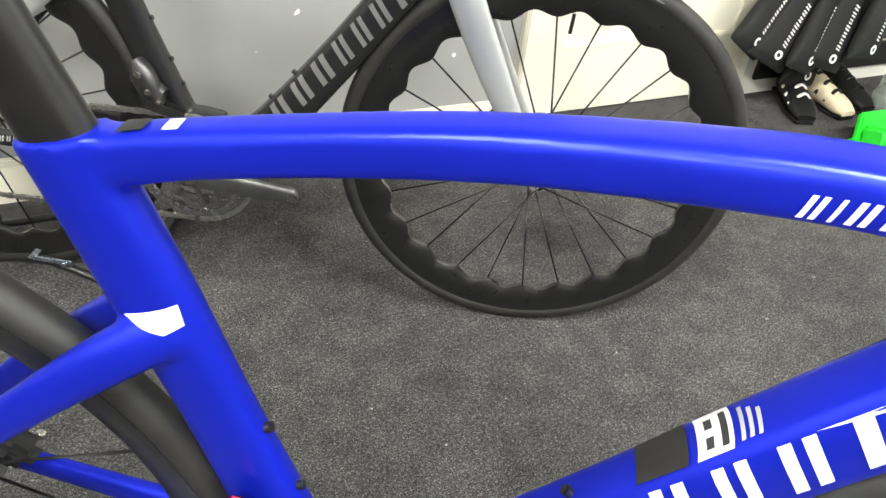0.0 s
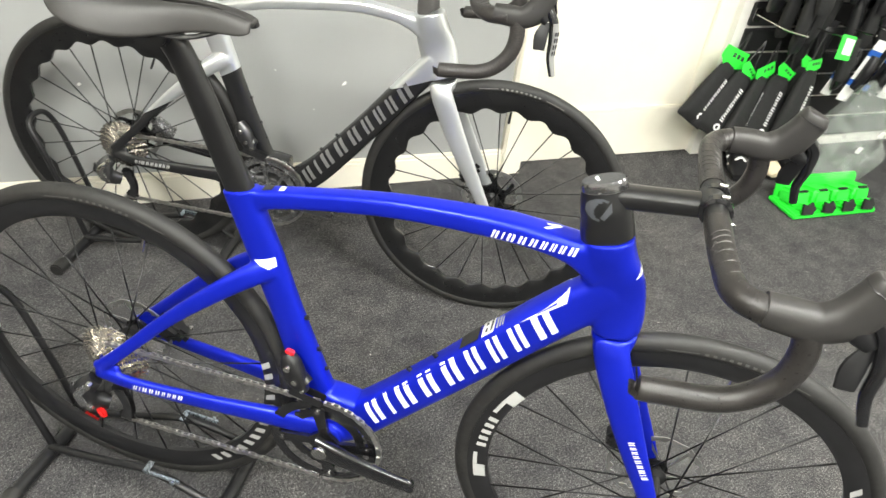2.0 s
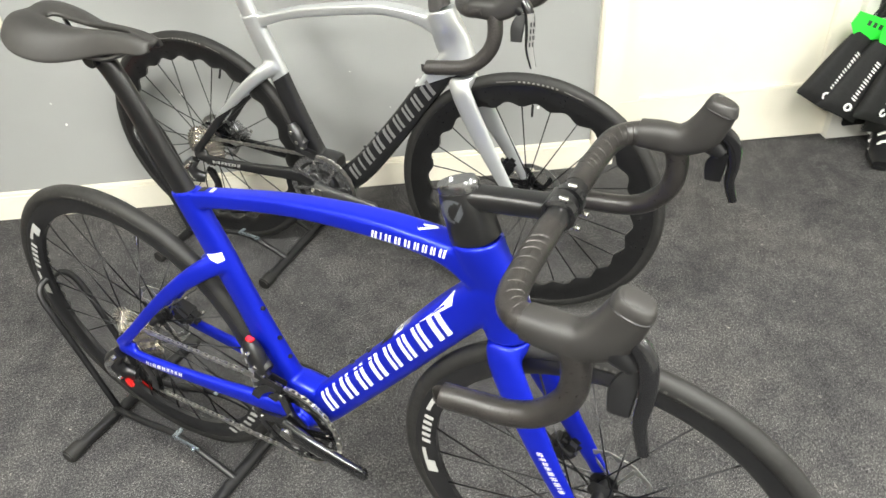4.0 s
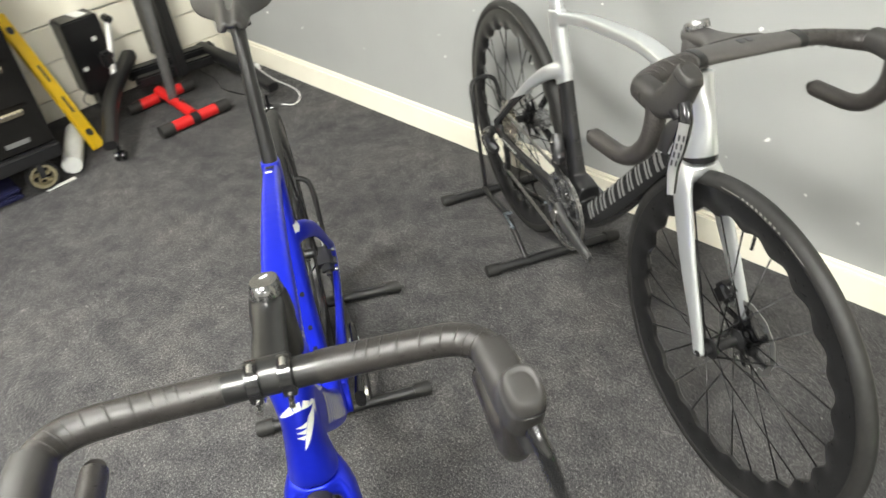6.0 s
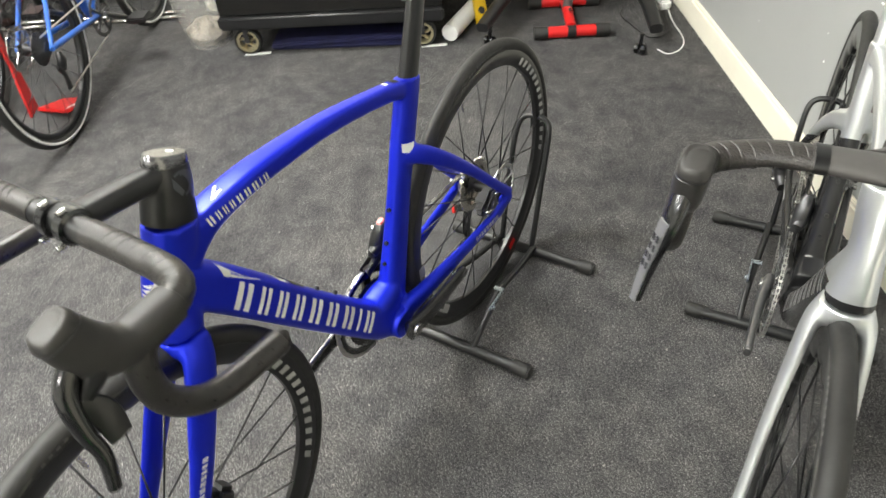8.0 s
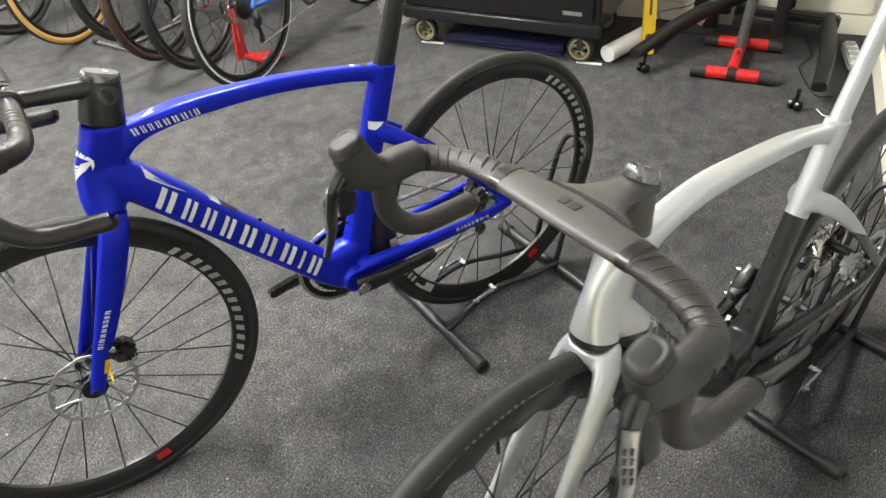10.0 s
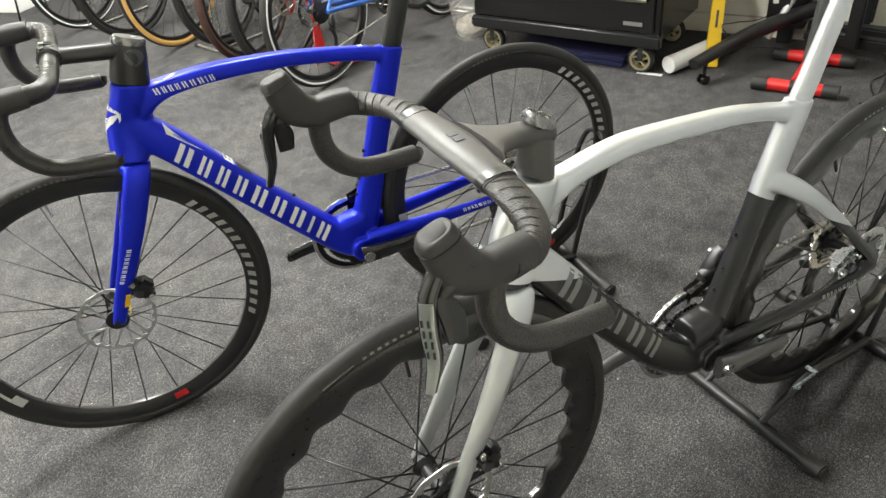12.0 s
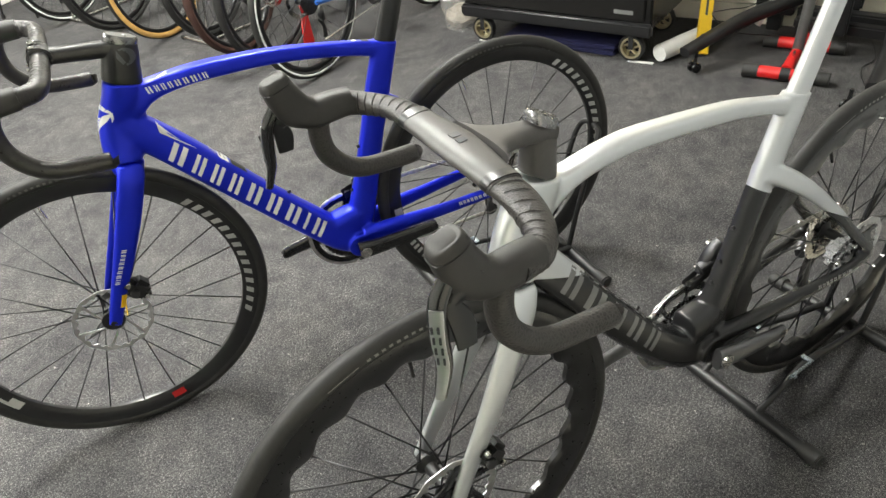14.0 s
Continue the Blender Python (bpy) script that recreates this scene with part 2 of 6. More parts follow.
def loft(bm, rows, sides=20, steps=6, power=2.0, across=(0, 1, 0), caps=True):
    """A tube through rows of (x, y, z, half depth, half width): the width lies along `across`, the depth square to it. power 2 is round, more is boxier."""
    rows = smooth_path(rows, steps) if steps > 1 else [np.array(r, float) for r in rows]
    side = Vector(across).normalized()
    rings = []
    for i, r in enumerate(rows):
        a, b = rows[max(i - 1, 0)], rows[min(i + 1, len(rows) - 1)]
        tangent = Vector((b - a)[:3]).normalized()
        s = (side - tangent * side.dot(tangent)).normalized()
        up = tangent.cross(s).normalized()
        ring = []
        for k in range(sides):
            w = 2 * math.pi * k / sides
            c, n = math.cos(w), math.sin(w)
            c, n = math.copysign(abs(c) ** (2 / power), c), math.copysign(abs(n) ** (2 / power), n)
            ring.append(bm.verts.new(Vector(r[:3]) + s * (c * r[4]) + up * (n * r[3])))
        rings.append(ring)
    for p, q in zip(rings, rings[1:]):
        for k in range(sides):
            bm.faces.new((p[k], p[(k + 1) % sides], q[(k + 1) % sides], q[k]))
    if caps:
        bm.faces.new(rings[0][::-1])
        bm.faces.new(rings[-1])
    return bm


def tube(bm, points, radius, sides=12, steps=5, across=(0, 1, 0.01)):
    return loft(bm, [(*p, radius, radius) for p in points], sides, steps, across=across)


def rod(bm, a, b, radius, sides=10, end=None):
    a, b = Vector(a), Vector(b)
    side = (b - a).orthogonal()
    return loft(bm, [(*a, radius, radius), (*b, end or radius, end or radius)], sides, 1, across=side)


def turned(bm, profile, count=64, axis="y", closed=True, wave=None):
    """A ring or disc turned round an axis: profile rows of (radius, along). wave(row, angle) may change the radius."""
    rings = []
    for k in range(count):
        w = 2 * math.pi * k / count
        ring = []
        for i, (r, h) in enumerate(profile):
            rr = r + (wave(i, w) if wave else 0)
            c, s = rr * math.cos(w), rr * math.sin(w)
            ring.append(bm.verts.new((c, h, s) if axis == "y" else (c, s, h)))
        rings.append(ring)
    n = len(profile)
    for k in range(count):
        p, q = rings[k], rings[(k + 1) % count]
        for i in range(n if closed else n - 1):
            j = (i + 1) % n
            bm.faces.new((p[i], q[i], q[j], p[j]))
    return bm


def disc(bm, m, radius, depth, sides=24, bevel=0.0):
    made = bmesh.ops.create_cone(bm, cap_ends=True, segments=sides, radius1=radius, radius2=radius, depth=depth, matrix=m)
    if bevel:
        edges = [e for e in {e for v in made["verts"] for e in v.link_edges} if len(e.link_faces) == 2 and any(len(f.verts) > 4 for f in e.link_faces)]
        bmesh.ops.bevel(bm, geom=edges, offset=bevel, segments=2, affect="EDGES")
    return bm


def poly_plate(bm, outline, z0, z1, m=None):
    """A flat plate with that (x, y) outline between two heights."""
    m = m or Matrix()
    lo = [bm.verts.new(m @ Vector((x, y, z0))) for x, y in outline]
    hi = [bm.verts.new(m @ Vector((x, y, z1))) for x, y in outline]
    bm.faces.new(lo[::-1])
    bm.faces.new(hi)
    for i in range(len(outline)):
        j = (i + 1) % len(outline)
        bm.faces.new((lo[i], lo[j], hi[j], hi[i]))
    return bm


ACROSS = pose(0, 0, 0, 90, 0, 0)  # turns a z axis to y

# ---------------------------------------------------------------- the room
# Room axes: p along the grey wall from the slatted wall's side to the door, v square to it (the grey wall's face is v = 0, the room v < 0).
ROOM = pose(-1.980, -0.068, 0, 0, 0, 32.8)
P0, P1, V1 = -0.40, 6.2, -6.6


def at_room(p, v, z=0.0, turn=0.0):
    return ROOM @ pose(p, v, z, 0, 0, turn)


def structure(name, bm, material, label, category, smooth=False):
    ob = new(name, mesh_of(name, bm, material, smooth))
    ob.matrix_world = ROOM
    return tagged(ob, label, category, kind="structure")


def slab(p0, p1, v0, v1, z0, z1):
    return ((p1 - p0, v1 - v0, z1 - z0), pose((p0 + p1) / 2, (v0 + v1) / 2, (z0 + z1) / 2), 0.0)


structure("floor", boxes(slab(-1.0, P1 + 0.1, V1 - 0.1, 0.4, -0.1, 0)), CARPET, "dark grey flecked needle-felt carpet floor", "floor")
structure("ceiling", boxes(slab(-1.0, P1 + 0.1, V1 - 0.1, 0.4, CEILING, CEILING + 0.1)), CEILING_WHITE, "plain white shop ceiling", "ceiling")
structure("wall_north", boxes(slab(P0 - 0.1, 2.95, 0.02, 0.14, 0, CEILING)), GREY_WALL, "mid grey painted wall with small white chips", "wall")
structure("wall_west", boxes(slab(P0 - 0.1, P0, -2.2, 0.02, 0, CEILING), slab(-0.85, P0 - 0.1, -2.2, -2.1, 0, CEILING)), WHITE_WALL, "white painted wall behind cladding boards", "wall")
structure("wall_alcove", boxes(slab(-0.95, -0.85, V1, -2.1, 0, CEILING)), WHITE_WALL, "plain white painted wall behind parked bicycles", "wall")
structure("wall_south", boxes(slab(-0.95, P1, V1 - 0.1, V1, 0, CEILING)), WHITE_WALL, "plain white painted wall", "wall")
structure("wall_east", boxes(slab(P1, P1 + 0.1, V1, 0.3, 0, CEILING)), WHITE_WALL, "plain white painted wall", "wall")
structure("wall_display", boxes(slab(3.84, P1, 0.04, 0.16, 0, CEILING)), WHITE_WALL, "white display wall carrying hooks with goods", "wall")
structure("wall_recess", boxes(slab(2.92, P1, 0.16, 0.26, 0, CEILING)), WHITE_WALL, "white wall round the panelled door", "wall")

skirting = boxes(slab(P0, 2.935, 0.0, 0.02, 0, 0.088))
box(skirting, (2.935 - P0, 0.012, 0.018), pose((P0 + 2.935) / 2, 0.012, 0.095), 0.004)
structure("baseboard", skirting, WHITE_GLOSS, "cream-white painted skirting board with scuffs", "baseboard")
trim = boxes(slab(2.935, 3.02, 0.0, 0.16, 0, CEILING - 0.3))
box(trim, (0.018, 0.012, 2.3), pose(2.947, -0.004, 1.15), 0.004)
structure("trim", trim, WHITE_GLOSS, "white painted door lining with moulded edge", "trim")

# the white panelled door in its recess
door = thing("door_1", "white painted panelled door, shut", "door", at_room(0.018, -0.018), kind="structure")
part("door_leaf", boxes(slab(3.0, 3.84, 0.105, 0.145, 0.004, 2.05)), WHITE_GLOSS, door, smooth=False)
for p0, p1, z0, z1 in ((3.0, 3.84, 0.004, 0.21), (3.0, 3.10, 0.21, 1.95), (3.74, 3.84, 0.21, 1.95), (3.10, 3.74, 0.92, 1.06), (3.10, 3.74, 1.93, 2.05)):
    bm = bmesh.new()
    box(bm, (p1 - p0, 0.016, z1 - z0), pose((p0 + p1) / 2, 0.097, (z0 + z1) / 2), 0.004)
    part("door_rail", bm, WHITE_GLOSS, door, smooth=False)
bm = bmesh.new()
for z in (0.21, 0.92):
    box(bm, (0.64, 0.02, 0.012), pose(3.42, 0.098, z), 0.004)
part("moulding", bm, WHITE_GLOSS, door, smooth=False)

board = thing("notice_board", "white framed board hanging on a grey wall", "board", at_room(0, 0))
part("panel", boxes(slab(0.40, 1.11, 0.004, 0.020, 0.67, 1.50)), WHITE_WALL, board, smooth=False)
for p0, p1, z0, z1 in ((0.38, 1.13, 0.645, 0.672), (0.38, 1.13, 1.498, 1.525), (0.38, 0.402, 0.672, 1.498), (1.108, 1.13, 0.672, 1.498)):
    bm = bmesh.new()
    box(bm, (p1 - p0, 0.026, z1 - z0), pose((p0 + p1) / 2, 0.006, (z0 + z1) / 2), 0.003)
    part("frame_rail", bm, WHITE_GLOSS, board, smooth=False)

# white cladding boards on the west wall
cladding = thing("cladding", "white painted horizontal cladding boards on a wall", "cladding", at_room(0, 0), kind="structure")
me = mesh_of("board", box(bmesh.new(), (0.014, 2.18, 0.142), None, 0.004), WHITE_GLOSS, False)
for k in range(18):
    shared("board", me, pose(P0 + 0.008, -1.10, 0.16 + 0.15 * k, 0, -3, 0), cladding)
bm = boxes(slab(P0, P0 + 0.02, -2.19, 0.0, 0, 0.085))
part("foot_board", bm, WHITE_GLOSS, cladding, smooth=False)

# ceiling lights
for p, v in ((0.9, -2.2), (2.9, -2.2), (0.9, -4.2), (2.9, -4.2), (4.9, -2.6)):
    lamp = thing("ceiling_light", "flat square white ceiling light panel, lit", "ceiling light", at_room(p, v, CEILING), "ceiling lights")
    part("diffuser", boxes(((0.56, 0.56, 0.01), pose(0, 0, -0.02), 0.0)), LAMP, lamp, "glowing white diffuser", smooth=False)
    bm = bmesh.new()
    for x, y, sx, sy in ((0.295, 0, 0.03, 0.62), (-0.295, 0, 0.03, 0.62), (0, 0.295, 0.56, 0.03), (0, -0.295, 0.56, 0.03)):
        box(bm, (sx, sy, 0.03), pose(x, y, -0.015), 0.003)
    part("frame", bm, WHITE_GLOSS, lamp, smooth=False)


# ---------------------------------------------------------------- racing bikes
AXLE, BB = 0.3435, (0.405, 0.292)


DOWN_BLUE = [(0.806, 0, 0.738, 0.034, 0.023), (0.745, 0, 0.674, 0.035, 0.025), (0.67, 0, 0.584, 0.035, 0.026), (0.60, 0, 0.498, 0.034, 0.027), (0.52, 0, 0.405, 0.035, 0.028), (0.445, 0, 0.322, 0.036, 0.031), (0.398, 0, 0.284, 0.030, 0.033)]
DOWN_SILVER = [(0.806, 0, 0.708, 0.030, 0.024), (0.735, 0, 0.618, 0.031, 0.026), (0.66, 0, 0.520, 0.032, 0.027), (0.58, 0, 0.422, 0.034, 0.028), (0.515, 0, 0.350, 0.036, 0.029), (0.45, 0, 0.298, 0.036, 0.031), (0.398, 0, 0.280, 0.030, 0.033)]


def bars_of_text(start, along, height, widths, gap, slant=0.25):
    """Slanted quads, one for each character, on the line from start in the (x, z) plane."""
    a = Vector(along).normalized()
    up = Vector((-a.y, a.x))
    out, s = [], 0.0
    for step in widths:
        strokes = ((0.10, 0.27), (0.58, 0.27)) if step > 0.5 * max(widths) else ((0.15, 0.6),)
        for shift, part_width in strokes:
            o = Vector(start) + a * (s + step * shift)
            w = step * part_width
            out.append([o, o + a * w, o + a * (w + slant * height) + up * height, o + a * (slant * height) + up * height])
        s += step + gap
    return out


def decal(name, quads, side, material, target, parent, label="", reach=0.09):
    """Thin paint on a side of the frame: quads of the (x, z) plane laid on the target's surface."""
    bm = bmesh.new()
    for q in quads:
        n, m = 7, 5
        rows = [[bm.verts.new((p.x, side * reach, p.y)) for p in [(Vector(q[0]).lerp(Vector(q[1]), i / n)).lerp(Vector(q[3]).lerp(Vector(q[2]), i / n), j / m) for i in range(n + 1)]] for j in range(m + 1)]
        for j in range(m):
            for i in range(n):
                bm.faces.new((rows[j][i], rows[j][i + 1], rows[j + 1][i + 1], rows[j + 1][i]))
    ob = part(name, bm, material, parent, label, sharp=0)
    wrap = ob.modifiers.new("wrap", "SHRINKWRAP")
    wrap.target, wrap.wrap_method, wrap.wrap_mode, wrap.offset = target, "PROJECT", "ABOVE_SURFACE", 0.0007
    wrap.use_project_y, wrap.use_negative_direction, wrap.use_positive_direction = True, side > 0, side < 0
    return ob


TOP_BLUE = [(0.262, 0, 0.742, 0.017, 0.0135), (0.34, 0, 0.762, 0.015, 0.0140), (0.48, 0, 0.787, 0.015, 0.0165), (0.62, 0, 0.797, 0.0165, 0.0200), (0.70, 0, 0.794, 0.0170, 0.022), (0.745, 0, 0.786, 0.021, 0.023), (0.785, 0, 0.772, 0.034, 0.024)]
TOP_SILVER = [(0.262, 0, 0.738, 0.0155, 0.013), (0.34, 0, 0.762, 0.013, 0.0135), (0.425, 0, 0.7815, 0.0135, 0.015), (0.59, 0, 0.8035, 0.0135, 0.018), (0.66, 0, 0.804, 0.0135, 0.0185), (0.725, 0, 0.794, 0.0150, 0.019), (0.785, 0, 0.774, 0.028, 0.022)]


def bike_frame(parent, material, top_tube, down_tube, rear_x):
    bm = bmesh.new()
    # top tube, from the seat cluster to the head
    loft(bm, top_tube, 28, 6, 4.5)
    # seat tube
    loft(bm, [(0.2495, 0, 0.757, 0.030, 0.017), (0.258, 0, 0.725, 0.028, 0.017), (0.283, 0, 0.65, 0.029, 0.017), (0.318, 0, 0.54, 0.028, 0.017), (0.359, 0, 0.41, 0.032, 0.020), (0.398, 0, 0.30, 0.034, 0.028)], 20, 6, 2.6)
    # head tube
    loft(bm, [(0.778, 0, 0.818, 0.034, 0.029), (0.787, 0, 0.785, 0.038, 0.027), (0.803, 0, 0.742, 0.044, 0.0215), (0.820, 0, 0.695, 0.039, 0.026), (0.8255, 0, 0.668, 0.034, 0.031)], 24, 6, 2.3)
    # down tube
    loft(bm, down_tube, 20, 6, 3.4)
    # bottom bracket shell
    loft(bm, [(BB[0], -0.043, BB[1], 0.030, 0.030), (BB[0], 0.043, BB[1], 0.030, 0.030)], 20, 1, 2.0, (0, 0, 1))
    loft(bm, [(0.382, 0, 0.345, 0.040, 0.027), (0.412, 0, 0.344, 0.040, 0.030), (0.448, 0, 0.342, 0.036, 0.029)], 20, 4, 3.2)

    def stretched(rows):
        """Stay rows, drawn out so that the dropouts lie at the rear axle."""
        return [(x + rear_x * max(0.0, 1 - x / 0.3), *rest) for x, *rest in rows]

    for s in (-1, 1):
        # seat stays, wide at the top, round the tyre and down to the dropouts
        loft(bm, stretched([(0.300, s * 0.006, 0.628, 0.020, 0.014), (0.262, s * 0.026, 0.608, 0.019, 0.012), (0.205, s * 0.041, 0.563, 0.016, 0.009), (0.13, s * 0.050, 0.492, 0.013, 0.008), (0.05, s * 0.060, 0.405, 0.012, 0.007), (-0.006, s * 0.066, 0.346, 0.013, 0.007)]), 14, 6, 2.4)
        # chain stays
        loft(bm, stretched([(-0.010, s * 0.066, 0.338, 0.014, 0.007), (0.06, s * 0.063, 0.325, 0.015, 0.008), (0.18, s * 0.054, 0.319, 0.017, 0.009), (0.30, s * 0.042, 0.316, 0.021, 0.012), (0.385, s * 0.026, 0.304, 0.027, 0.016)]), 14, 6, 2.6)
        loft(bm, stretched([(-0.014, s * 0.060, 0.343, 0.017, 0.006), (0.03, s * 0.060, 0.342, 0.014, 0.006)]), 14, 1, 2.4)
    ob = part("frame", bm, material, parent, sharp=0)
    mesh = ob.modifiers.new("skin", "REMESH")
    mesh.mode, mesh.voxel_size, mesh.use_smooth_shade = "VOXEL", 0.0028, True
    soft = ob.modifiers.new("fillet", "SMOOTH")
    soft.factor, soft.iterations = 0.5, 9
    return ob


def bike_fork(parent, material, front_x):
    bm = bmesh.new()
    loft(bm, [(0.826, -0.030, 0.648, 0.027, 0.018), (0.826, 0.030, 0.648, 0.027, 0.018)], 16, 1, 2.4, (0, 0, 1))
    loft(bm, [(0.8255, 0, 0.664, 0.034, 0.030), (0.829, 0, 0.645, 0.031, 0.034)], 20, 1, 2.3)
    for s in (-1, 1):
        blade = ((0.822, 0.020, 0.655, 0.026, 0.014), (0.835, 0.033, 0.628, 0.027, 0.011), (0.868, 0.041, 0.56, 0.026, 0.009), (0.912, 0.048, 0.475, 0.022, 0.008), (0.956, 0.052, 0.395, 0.017, 0.008), (0.986, 0.056, 0.336, 0.014, 0.009))
        loft(bm, [(x + (front_x - 0.986) * (0.655 - z) / 0.32, s * y, z, h, w) for x, y, z, h, w in blade], 16, 6, 2.3)
    ob = part("fork", bm, material, parent, sharp=0)
    mesh = ob.modifiers.new("skin", "REMESH")
    mesh.mode, mesh.voxel_size, mesh.use_smooth_shade = "VOXEL", 0.0028, True
    soft = ob.modifiers.new("fillet", "SMOOTH")
    soft.factor, soft.iterations = 0.5, 16
    return ob


def star(bm, arms, hub, reach, half, sweep, y0, y1):
    """A flat spider with swept arms, its faces at y0 and y1."""
    outline = []
    for k in range(arms):
        w = 2 * math.pi * k / arms
        gap = math.pi / arms
        for r, d in ((hub, -gap), (hub * 1.1, -min(gap * 0.8, half * 2.2)), (reach, sweep - half), (reach, sweep + half), (hub * 1.1, min(gap * 0.8, half * 2.2))):
            outline.append((r * math.cos(w + d), r * math.sin(w + d)))
    return poly_plate(bm, outline, -y1, -y0, pose(0, 0, 0, 90, 0, 0))


def road_wheel(parent, x, rim_material, inner, wave=0.0, front=True, turn=0.0):
    """A rim with its tyre, hub, spokes, brake disc and valve, at the axle x."""
    bm = bmesh.new()
    half = (inner + 0.318) / 2
    profile = [(inner, 0.0045), (inner + 0.006, 0.0085), (half, 0.0118), (0.312, 0.0128), (0.319, 0.0125), (0.319, -0.0125), (0.312, -0.0128), (half, -0.0118), (inner + 0.006, -0.0085), (inner, -0.0045)]
    shape = (lambda i, w: wave * math.cos(24 * w) if i in (0, 1, 8, 9) else 0.0) if wave else None
    turned(bm, profile, 240 if wave else 120, wave=shape)
    wheel = part("wheel", bm, rim_material, parent, "deep black carbon rim with a wavy inner edge" if wave else "black aluminium rim")
    wheel.matrix_basis = pose(x, 0, AXLE, 0, turn, 0)
    bm = bmesh.new()
    turned(bm, [(0.3282 + 0.0158 * math.cos(a), 0.0152 * math.sin(a)) for a in (2 * math.pi * k / 16 for k in range(16))], 120)
    tyre = part("tyre", bm, RUBBER, wheel, "worn black road tyre")
    # hub, with its flanges
    bm = bmesh.new()
    prof = [(0.002, -0.048), (0.012, -0.048), (0.012, -0.036), (0.021, -0.034), (0.021, -0.030), (0.011, -0.022), (0.011, 0.020), (0.021, 0.026), (0.021, 0.030), (0.013, 0.032), (0.013, 0.048), (0.002, 0.048)]
    turned(bm, prof, 24)
    part("hub", bm, BLACK, wheel)
    spoke = bmesh.new()
    rod(spoke, (0, 0, 0), (0, 0, 1), 0.0016, 5)
    me = mesh_of("spoke", spoke, BLACK)
    for k in range(24):
        w = 2 * math.pi * (k + 0.5) / 24 if wave else 2 * math.pi * k / 24
        s = 1 if k % 2 else -1
        off = (0.9 if (k // 2) % 2 else -0.9)
        a = Vector((0.019 * math.cos(w + off), s * 0.030, 0.019 * math.sin(w + off)))
        r = inner + (wave * math.cos(24 * w) if wave else 0) + 0.003
        b = Vector((r * math.cos(w), s * 0.003, r * math.sin(w)))
        m = Matrix.Translation(a) @ (b - a).to_track_quat("Z", "Y").to_matrix().to_4x4() @ Matrix.Diagonal((1, 1, (b - a).length, 1))
        shared("spoke", me, m, wheel)
    # brake disc with cut-outs
    bm = bmesh.new()
    size = 0.080 if front else 0.070
    band = 0.0135 if wave else 0.0085
    turned(bm, [(size - band, 0.0455), (size, 0.0455), (size, 0.0473), (size - band, 0.0473)], 144, wave=lambda i, w: 0.0012 * math.sin(12 * w) + (0.0030 * math.sin(24 * w) if i in (0, 3) else 0))
    rotor = part("brake_disc", bm, DISC_STEEL, wheel, "steel brake disc")
    bm = bmesh.new()
    if wave:
        star(bm, 6, 0.036, size - 0.010, 0.085, 0.30, 0.0440, 0.0480)
    else:
        star(bm, 6, 0.020, size - 0.007, 0.045, 0.55, 0.0457, 0.0471)
    part("disc_spider", bm, GLOSS_BLACK if wave else DISC_STEEL, rotor, "black alloy disc carrier" if wave else "", smooth=False)
    bm = bmesh.new()
    turned(bm, [(0.008, 0.0440), (0.024, 0.0440), (0.024, 0.0500), (0.008, 0.0500)], 30)
    part("lock_ring", bm, BLACK, rotor, "black lock ring")
    w = math.radians(62)
    bm = bmesh.new()
    rod(bm, (inner * math.cos(w), 0, inner * math.sin(w)), ((inner - 0.03) * math.cos(w), 0, (inner - 0.03) * math.sin(w)), 0.003, 8)
    part("valve", bm, STEEL if not wave else BLACK, wheel)
    # pale mark bars on the tyre's wall
    for s in (-1, 1):
        bm = bmesh.new()
        # a row of short strokes between two thin lines
        strokes = [(1.16, 1.31, 0.3282, 0.3297), (1.66, 1.80, 0.3282, 0.3297)] + [(1.35 + 0.034 * k, 1.35 + 0.034 * k + 0.017, 0.3266, 0.3306) for k in range(9)]
        for a0, a1, r0, r1 in strokes:
            a0, a1 = a0 + radians(turn), a1 + radians(turn)
            ring = []
            for r, a in ((r0, a0), (r0, a1), (r1, a1), (r1, a0)):
                y = s * (0.0156 - 6.0 * max(0.0, r - 0.3285) ** 1.5)
                ring.append(bm.verts.new((r * math.cos(a), y, r * math.sin(a))))
            bm.faces.new(ring)
        tagged(part("tyre_mark", bm, TYRE_PALE if wave else TYRE_PRINT, tyre, "pale printed mark", smooth=False), kind="stuff")
    if not front:
        for k, n in enumerate((0.066, 0.060, 0.054, 0.048, 0.043, 0.039, 0.035, 0.031, 0.028, 0.025)):
            bm = bmesh.new()
            y = -0.0245 - 0.0031 * k
            teeth = round(n * 500)
            turned(bm, [(n - 0.014, y - 0.0009), (n, y - 0.0009), (n, y + 0.0009), (n - 0.014, y + 0.0009)], teeth * 4, wave=lambda i, w, t=teeth: 0.0022 * (1 if math.cos(t * w) > 0 else -1) if i in (1, 2) else 0)
            part("sprocket", bm, SPROCKET, wheel, smooth=False)
    return wheel


